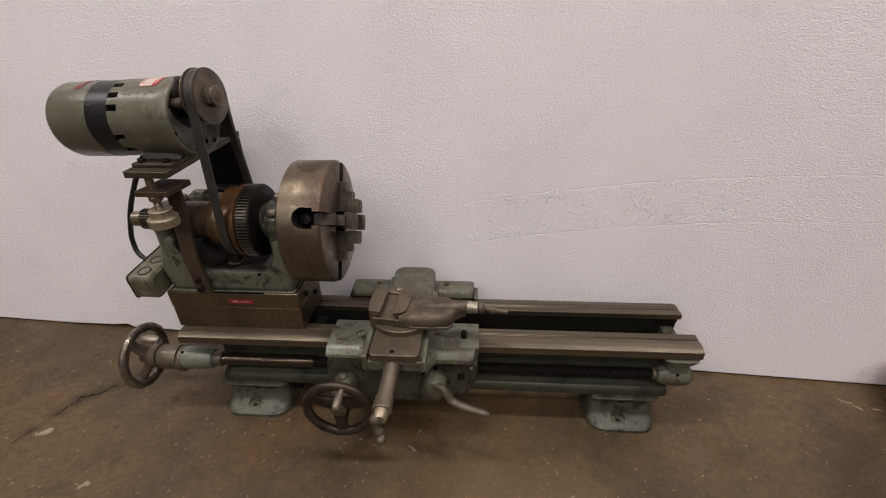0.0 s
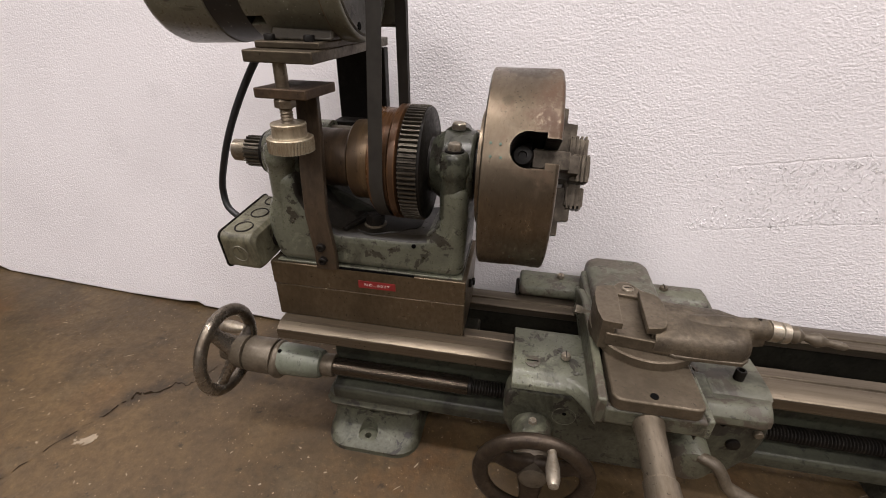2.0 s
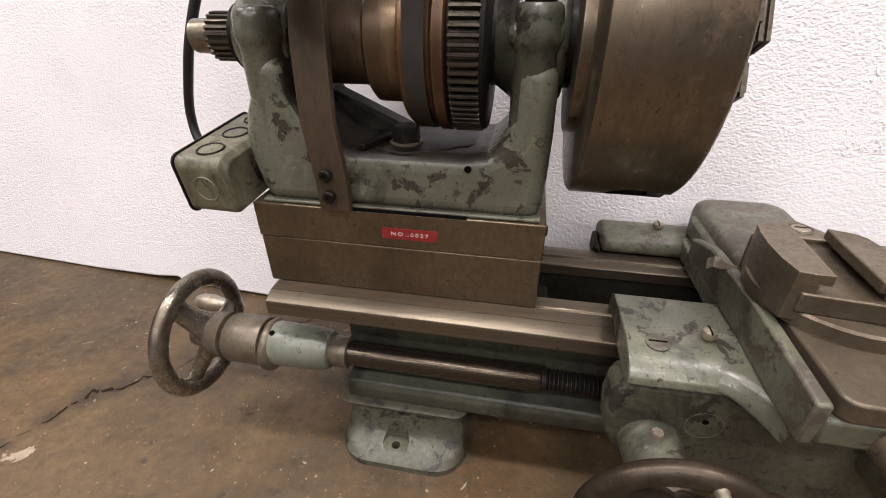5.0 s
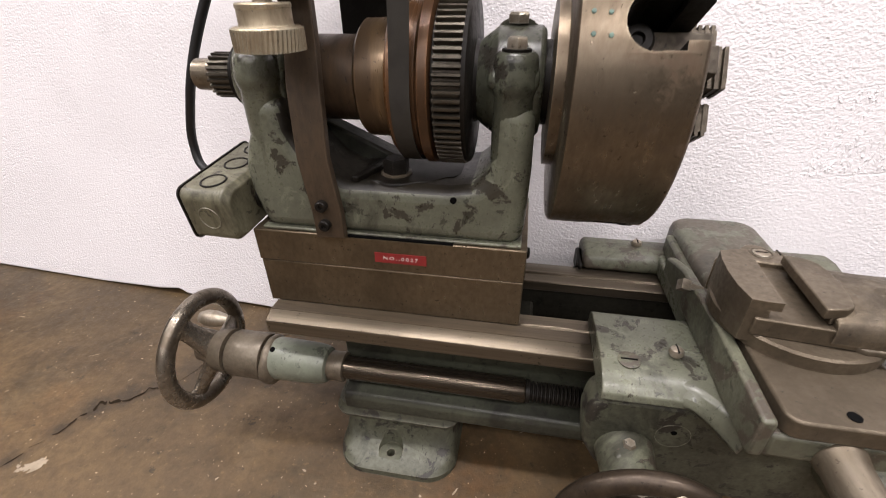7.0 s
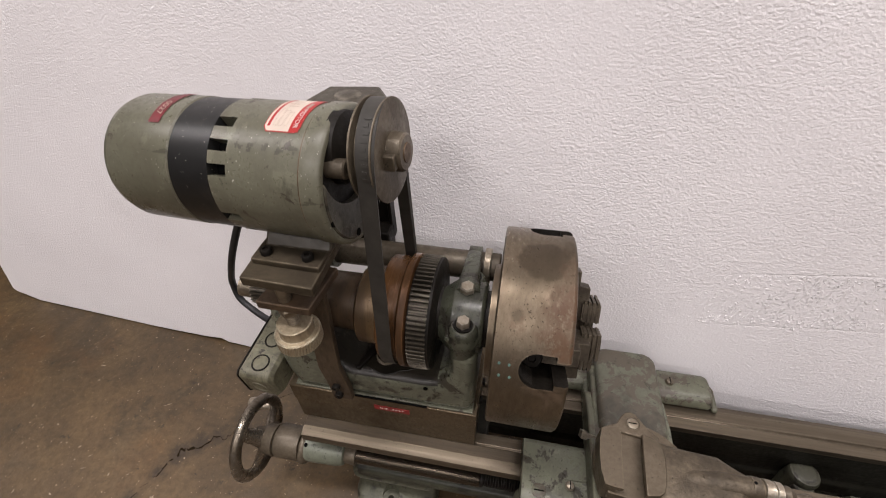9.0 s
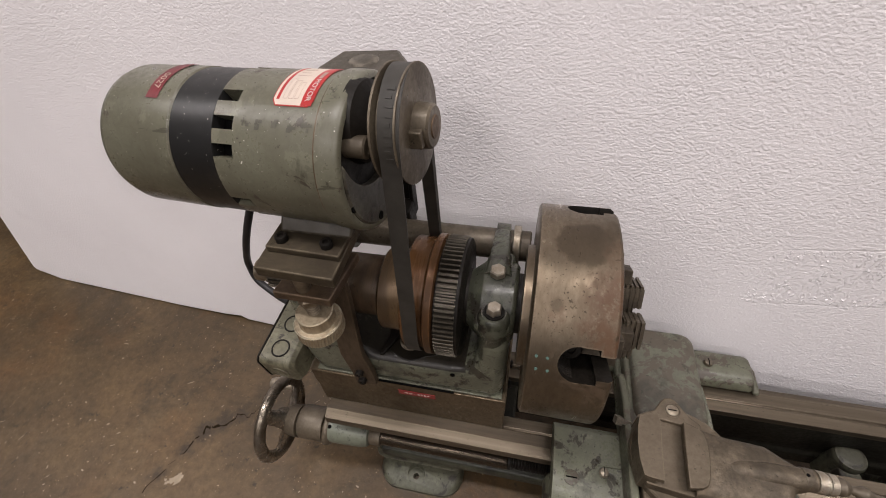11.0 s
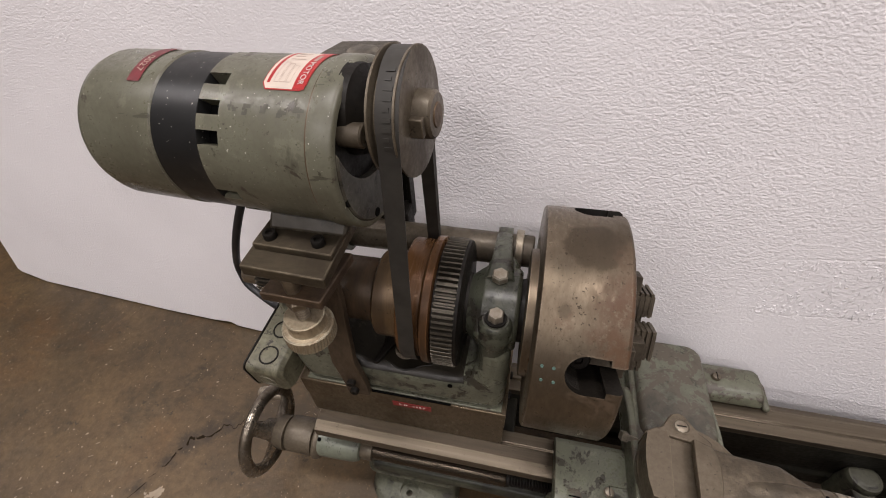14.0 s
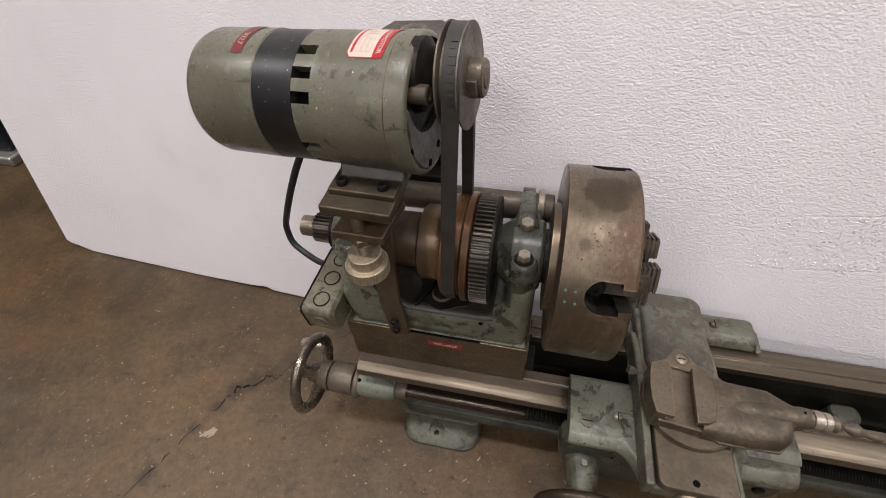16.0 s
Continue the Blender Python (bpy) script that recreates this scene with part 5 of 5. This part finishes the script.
for x0, x1 in ((0.0575, 0.062), (0.306, 0.3140)):
    part("wiper", prism(B(), [(0.036, 0.1875), (0.038, 0.194), (0.068, 0.196), (0.077, 0.192), (0.078, 0.172), (0.056, 0.172), (0.0535, 0.1875)], x0, x1, "x"), DARK if x0 < 0.1 else GREEN_WORN, car, "", 0.003, 3)
part("bridge", prism(B(), [(-0.150, 0.180), (-0.150, 0.206), (0.060, 0.206), (0.060, 0.1876), (-0.088, 0.1876), (-0.088, 0.168)], 0.136, 0.236, "x"), GREEN, car, "", 0.003)
# flare from the wing to the cross slide
for sx, x0, x1 in ((1, 0.112, 0.142), (-1, 0.258, 0.230)):
    bm = B()
    rings = []
    for t in range(7):
        k = t / 6
        x = x0 + (x1 - x0) * k
        drop = 0.006 * k * k
        rings.append([(x, -0.120, 0.186 - drop), (x, -0.1335 - 0.030 * k * k, 0.1885 - drop), (x, -0.1340 - 0.032 * k * k, 0.1955 - drop * 0.3), (x, -0.124 - 0.036 * k * k, 0.2030 + 0.002 * k), (x, -0.09, 0.2062 + 0.002 * k)])
    loft(bm, rings)
    part("flare", bm, GREEN if sx > 0 else GREEN_WORN, car, "", 0.003)
for x, y, z, m in ((0.1145, -0.100, 0.2075, BRIGHT), (0.1170, 0.064, 0.2065, BRIGHT), (0.2515, 0.062, 0.2065, CAST)):
    s = part("slotted_screw", turned(B(), [(0, 0.0040), (0.0020, 0.0040), (0.0021, 0.0054), (0.0036, 0.0054), (0.0060, 0.0044), (0.0070, 0.0024)], (x, y, z), Z_AXIS, 22), m, car, "round slotted screw")
    part("slot", box(B(), (x - 0.0005, y - 0.0045, z + 0.0052), (x + 0.0005, y + 0.0045, z + 0.0072)), BLACK, s)
s = part("socket_screw", turned(B(), [(-0.004, 0.0052), (0.0110, 0.0052), (0.0120, 0.0046), (0.0120, 0.0030), (0.0080, 0.0028)], (0.2895, -0.090, 0.2035), Z_AXIS, 22), DARK, car, "black socket screw")
part("old_plug", turned(B(), [(-0.002, 0.0075), (0.0012, 0.0070), (0.0014, 0.0040), (-0.001, 0.0036)], (0.2440, -0.087, 0.2042), Z_AXIS, 20), CAST, car, "dark recessed plug")
for x in (0.080,):
    s = part("plug_screw", turned(B(), [(-0.002, 0.0082), (0.0008, 0.0082), (0.0014, 0.0072)], (x, -0.110, 0.2062), (0, -0.03, 1), 26), GREEN_WORN, car, "flush slotted plug")
    part("slot", box(B(), (x - 0.006, -0.1107, 0.2070), (x + 0.006, -0.1093, 0.2079)), BLACK, s)
apron_outline = [(0.066, 0.1850), (0.312, 0.1815), (0.3145, 0.165), (0.311, 0.135), (0.294, 0.104), (0.272, 0.092), (0.240, 0.086), (0.150, 0.084), (0.098, 0.090), (0.068, 0.106), (0.0565, 0.128), (0.0540, 0.152), (0.0560, 0.172)]
apron = part("apron", prism(B(), apron_outline, -0.1290, -0.098, "y"), FOOT_GREEN, car, "green apron casting", 0.006, 4)
part("recess_ring", ring_solid(B(), (0.119, -0.1288, 0.1525), Y_AXIS, 0.0125, 0.0004, 28, 6), GREEN, apron)
part("oil_hole", turned(B(), [(0, 0.0022), (0.0005, 0.0022)], (0.119, -0.1289, 0.1563), (0, -1, 0), 14), BLACK, apron)
part("boss", turned(B(), [(0.0, 0.0225), (0.024, 0.0200), (0.050, 0.0170)], (0.088, -0.1275, 0.129), (0, -1, 0), 32), GREEN_WORN, apron)
part("boss_pad", prism(B(), [(0.072, 0.128), (0.104, 0.128), (0.1005, 0.1475), (0.0755, 0.1475)], -0.152, -0.124, "y"), GREEN_WORN, apron, "", 0.004, 3)
part("boss_screw", turned(B(), [(0, 0.0052), (0.003, 0.0052), (0.0055, 0.004)], (0.0865, -0.1400, 0.1472), Z_AXIS, 6), BRIGHT, apron, "bright screw head")
for x, z, r, m in ((0.286, 0.152, 0.0066, DARK), (0.3035, 0.171, 0.0042, CAST), (0.2435, 0.1685, 0.0026, BLACK), (0.268, 0.180, 0.0030, BLACK)):
    part("apron_screw", turned(B(), [(0, r), (0.0036, r), (0.0046, r * 0.8)], (x, -0.1285, z), (0, -1, 0), 18), m, apron)
handwheel(apron, (0.0890, -0.1890, 0.1290), (0, -1, 0), 0.0605, 0.0082, 3, radians(30), radians(104), 0.0062, 0.042, 0.02, 0.0190, RIM_BROWN)
bm = B()
turned(bm, [(0, 0.0225), (0.026, 0.0215), (0.031, 0.019), (0.033, 0.014)], (0.2400, -0.128, 0.1440), (0, -1, 0), 32)
lever = part("lever_hub", bm, GREEN_WORN, apron)
part("lever_arm", tube(B(), smooth_path([(0.244, -0.156, 0.158), (0.257, -0.163, 0.1575), (0.2655, -0.167, 0.147), (0.2735, -0.170, 0.136), (0.300, -0.176, 0.128), (0.333, -0.180, 0.1205)], 5), [0.0060 + 0.0012 * math.sin(i / 25 * 3.1) for i in range(25)] + [0.003], 14, 0.8), CAST, lever, "bare curved lever")

# cross slide and compound rest
cross = thing("cross_slide", (0.186, -0.05, 0.206), "worn cross slide with green rear cover and ball crank", "cross slide", "lathe")
part("base", prism(B(), [(-0.178, 0.2066), (-0.178, 0.226), (0.060, 0.226), (0.060, 0.2066)], 0.1415, 0.2300, "x"), GREEN_WORN, cross, "", 0.003)
bm = B()
loft(bm, [[(x, y, z) for x, y in rounded(0.188, 0.022, 0.0405 * f, 0.064 * g, 0.016, 6)] for z, f, g in ((0.212, 1.0, 1.0), (0.225, 1.0, 1.0), (0.2312, 0.97, 0.985), (0.2342, 0.90, 0.95), (0.2352, 0.75, 0.88))])
part("rear_cover", bm, COVER, cross, "scuffed green cover", 0.0, 2, 70)
part("front_plate", loft(B(), [[(x, y, z) for x, y in rounded(0.1845, -0.1195, 0.0390, 0.0595, 0.009, 5)] for z in (0.2262, 0.2400)]), SLIDE, cross, "bare scraped top plate", 0.0016)
part("gib_strip", prism(B(), [(-0.178, 0.206), (-0.178, 0.236), (-0.10, 0.239), (-0.02, 0.234), (0.02, 0.222), (0.02, 0.206)], 0.1340, 0.1425, "x"), GREEN_WORN, cross, "", 0.002)
part("gib_strip", prism(B(), [(-0.178, 0.206), (-0.178, 0.228), (-0.02, 0.228), (0.02, 0.222), (0.02, 0.206)], 0.2265, 0.2330, "x"), GREEN, cross, "", 0.002)
part("plate_hole", turned(B(), [(0, 0.0036), (0.0006, 0.0036)], (0.1815, -0.1700, 0.2400), Z_AXIS, 18), BLACK, cross)
part("lock_screw", turned(B(), [(0, 0.0036), (0.011, 0.0036), (0.0112, 0.0060), (0.0185, 0.0060)], (0.141, -0.049, 0.2335), (-1, 0, 0.25), 4), BRIGHT, cross, "square-headed lock screw")
CRX, CRZ = 0.1810, 0.2130
axle = part("crank_shaft", turned(B(), [(0, 0.0140), (0.010, 0.0125), (0.056, 0.0118), (0.057, 0.0135), (0.078, 0.0142), (0.080, 0.0125)], (CRX, -0.176, CRZ), (-0.03, -1, -0.06), 30), CRANK, cross, "worn steel crank shaft")
part("crank_collar", turned(B(), [(0.0802, 0.0105), (0.090, 0.0100), (0.094, 0.008)], (CRX, -0.176, CRZ), (-0.03, -1, -0.06), 24), ALLOY, axle)
part("crank_arm", tube(B(), smooth_path([(CRX - 0.002, -0.263, CRZ + 0.002), (CRX - 0.009, -0.267, CRZ - 0.010), (CRX - 0.007, -0.270, CRZ - 0.022), (CRX - 0.002, -0.271, CRZ - 0.032)], 5), [0.004, 0.0055, 0.007, 0.0085, 0.0092, 0.0085, 0.007, 0.0055, 0.005, 0.005, 0.0055, 0.006, 0.0068, 0.0070, 0.0060, 0.003], 14), CAST, axle)
part("crank_grip", turned(B(), [(0, 0.0040), (0.005, 0.0058), (0.012, 0.0062), (0.016, 0.0048), (0.018, 0.002)], (CRX - 0.002, -0.268, CRZ - 0.034), (0.1, -1, 0.0), 16), CAST, axle)

rest = thing("compound_rest", (0.19, -0.085, 0.240), "bare worn compound rest with a T-slot and crank", "compound rest", "lathe")
part("swivel", turned(B(), [(0, 0.0525), (0.009, 0.0525), (0.0105, 0.051)], (0.186, -0.085, 0.2402), Z_AXIS, 56), SLIDE, rest, "round swivel base")
plan = [(0.190, -0.119), (0.205, -0.1295), (0.264, -0.128), (0.272, -0.120), (0.2745, -0.104), (0.284, -0.099), (0.284, -0.084), (0.270, -0.073), (0.258, -0.065), (0.225, -0.062), (0.195, -0.060)]
part("lower_slide", prism(B(), plan, 0.2500, 0.2545, "z"), CAST, rest, "", 0.001)
slot_plan = [(0.1430, -0.1205), (0.196, -0.1262), (0.206, -0.1268), (0.206, -0.060), (0.165, -0.050), (0.146, -0.056), (0.1430, -0.080), (0.1425, -0.103)]
part("slot_floor", prism(B(), slot_plan, 0.2508, 0.2640, "z"), SLIDE, rest, "bare slide block with flat front", 0.0010)
# rounded body to the right of the slot, drawn in to the crank neck
body = [(0.186, -0.1265), (0.215, -0.1285), (0.240, -0.1285), (0.262, -0.1265), (0.2715, -0.120), (0.2745, -0.108), (0.281, -0.101), (0.292, -0.0985), (0.2935, -0.0835), (0.284, -0.079), (0.273, -0.0725), (0.259, -0.0635), (0.243, -0.0615), (0.225, -0.0610), (0.208, -0.0585), (0.192, -0.0540)]
cx, cy = 0.226, -0.0925
bm = B()
loft(bm, [[(cx + (x - cx) * f, cy + (y - cy) * g, z) for x, y in body] for z, f, g in ((0.2546, 1.0, 1.0), (0.2610, 1.0, 0.998), (0.2660, 0.995, 0.95), (0.2700, 0.985, 0.86), (0.2725, 0.96, 0.70), (0.2738, 0.92, 0.45), (0.2742, 0.88, 0.2))])
tube(bm, smooth_path([(0.205, -0.0935, 0.2560), (0.230, -0.0930, 0.2625), (0.255, -0.0925, 0.2665), (0.293, -0.0910, 0.2690)], 6), [0.0150 - 0.0046 * i / 18 for i in range(19)], 18)
part("top_slide", rough_up(bm, 0.0007, 80), PITTED, rest, "bare cast top slide", 0.0, 3, 75)
lug = [(0.1385, -0.0565), (0.1400, -0.0530), (0.1500, -0.0475), (0.1575, -0.0450), (0.1605, -0.0400), (0.1640, -0.0345), (0.1690, -0.0295), (0.1750, -0.0278), (0.1805, -0.0300), (0.1860, -0.0380), (0.1930, -0.0470), (0.2020, -0.0540), (0.2020, -0.0620), (0.1820, -0.0570), (0.1640, -0.0545)]
part("clamp_lug", prism(B(), lug, 0.2400, 0.2680, "z"), SLIDE, rest, "bare rounded clamp lug", 0.0012)
left_lip = [(0.1380, -0.1175), (0.1470, -0.1190), (0.1560, -0.1195), (0.1575, -0.0900), (0.1595, -0.0625), (0.1580, -0.0530), (0.1480, -0.0550), (0.1390, -0.0580), (0.1362, -0.0700), (0.1347, -0.0855), (0.1350, -0.1025)]
right_lip = [(0.1778, -0.1220), (0.1900, -0.1200), (0.1955, -0.1165), (0.1985, -0.1080), (0.2010, -0.0930), (0.2020, -0.0780), (0.2000, -0.0670), (0.1960, -0.0620), (0.1815, -0.0570), (0.1800, -0.0750)]
bm = B()
loft(bm, [[(min(x, k), y, z) for x, y in left_lip] for z, k in ((0.2440, 0.1500), (0.2698, 0.1500), (0.2700, 0.2), (0.2766, 0.2))])
part("slot_lip", bm, SLIDE, rest, "tall bare T-slot block with a curved side", 0.0005, 1)
part("slot_lip", prism(B(), right_lip, 0.2695, 0.2770, "z"), SLIDE, rest, "bare T-slot lip with curved edge", 0.0010)
part("slot_wall", prism(B(), [(0.1840, -0.1200), (0.1945, -0.1160), (0.2000, -0.0930), (0.1990, -0.0680), (0.1870, -0.0600)], 0.2642, 0.2694, "z"), CAST, rest, "", 0.0006)
part("screw_seat", ring_solid(B(), (0.1755, -0.0425, 0.2682), Z_AXIS, 0.0078, 0.0005, 28, 6), CAST, rest)
s = part("clamp_screw", turned(B(), [(0, 0.0062), (0.0012, 0.0060), (0.0018, 0.0050)], (0.1755, -0.0425, 0.2676), Z_AXIS, 24), BRIGHT, rest)
part("slot", box(B(), (0.1708, -0.0431, 0.2688), (0.1802, -0.0419, 0.2696)), BLACK, s)
CN = Vector((0.2905, -0.0910, 0.2690))
CD = Vector((1, -0.02, -0.06)).normalized()
neck = part("crank_neck", turned(B(), [(-0.012, 0.0060), (-0.008, 0.0104), (0.000, 0.0104), (0.002, 0.0095), (0.0035, 0.0090)], CN, CD, 28), CAST, rest)
part("oil_hole", turned(B(), [(0, 0.0016), (0.0006, 0.0016)], CN + Vector((-0.006, 0, 0.0108)), (0, 0.1, 1), 12), BLACK, neck)
part("crank_collar", turned(B(), [(0.0036, 0.0090), (0.0040, 0.0104), (0.0110, 0.0104), (0.0115, 0.0090), (0.0140, 0.0090), (0.0145, 0.0102), (0.0205, 0.0100), (0.0220, 0.0075)], CN, CD, 30), BRIGHT, rest, "bright ringed collar")
part("crank_ball", turned(B(), [(0.0215, 0.003), (0.0230, 0.0068), (0.0275, 0.0086), (0.0315, 0.0070), (0.0345, 0.0040)], CN, CD, 22), CAST, rest)
part("crank_grip", turned(B(), [(0.0, 0.0042), (0.004, 0.0036), (0.008, 0.0048), (0.0115, 0.0068), (0.0150, 0.0070), (0.0185, 0.0050), (0.0225, 0.0034), (0.030, 0.0040), (0.036, 0.0036), (0.0385, 0.0018)], CN + CD * 0.0325, (1, -0.16, -0.06), 20), CAST, rest, "dull steel ball grip")
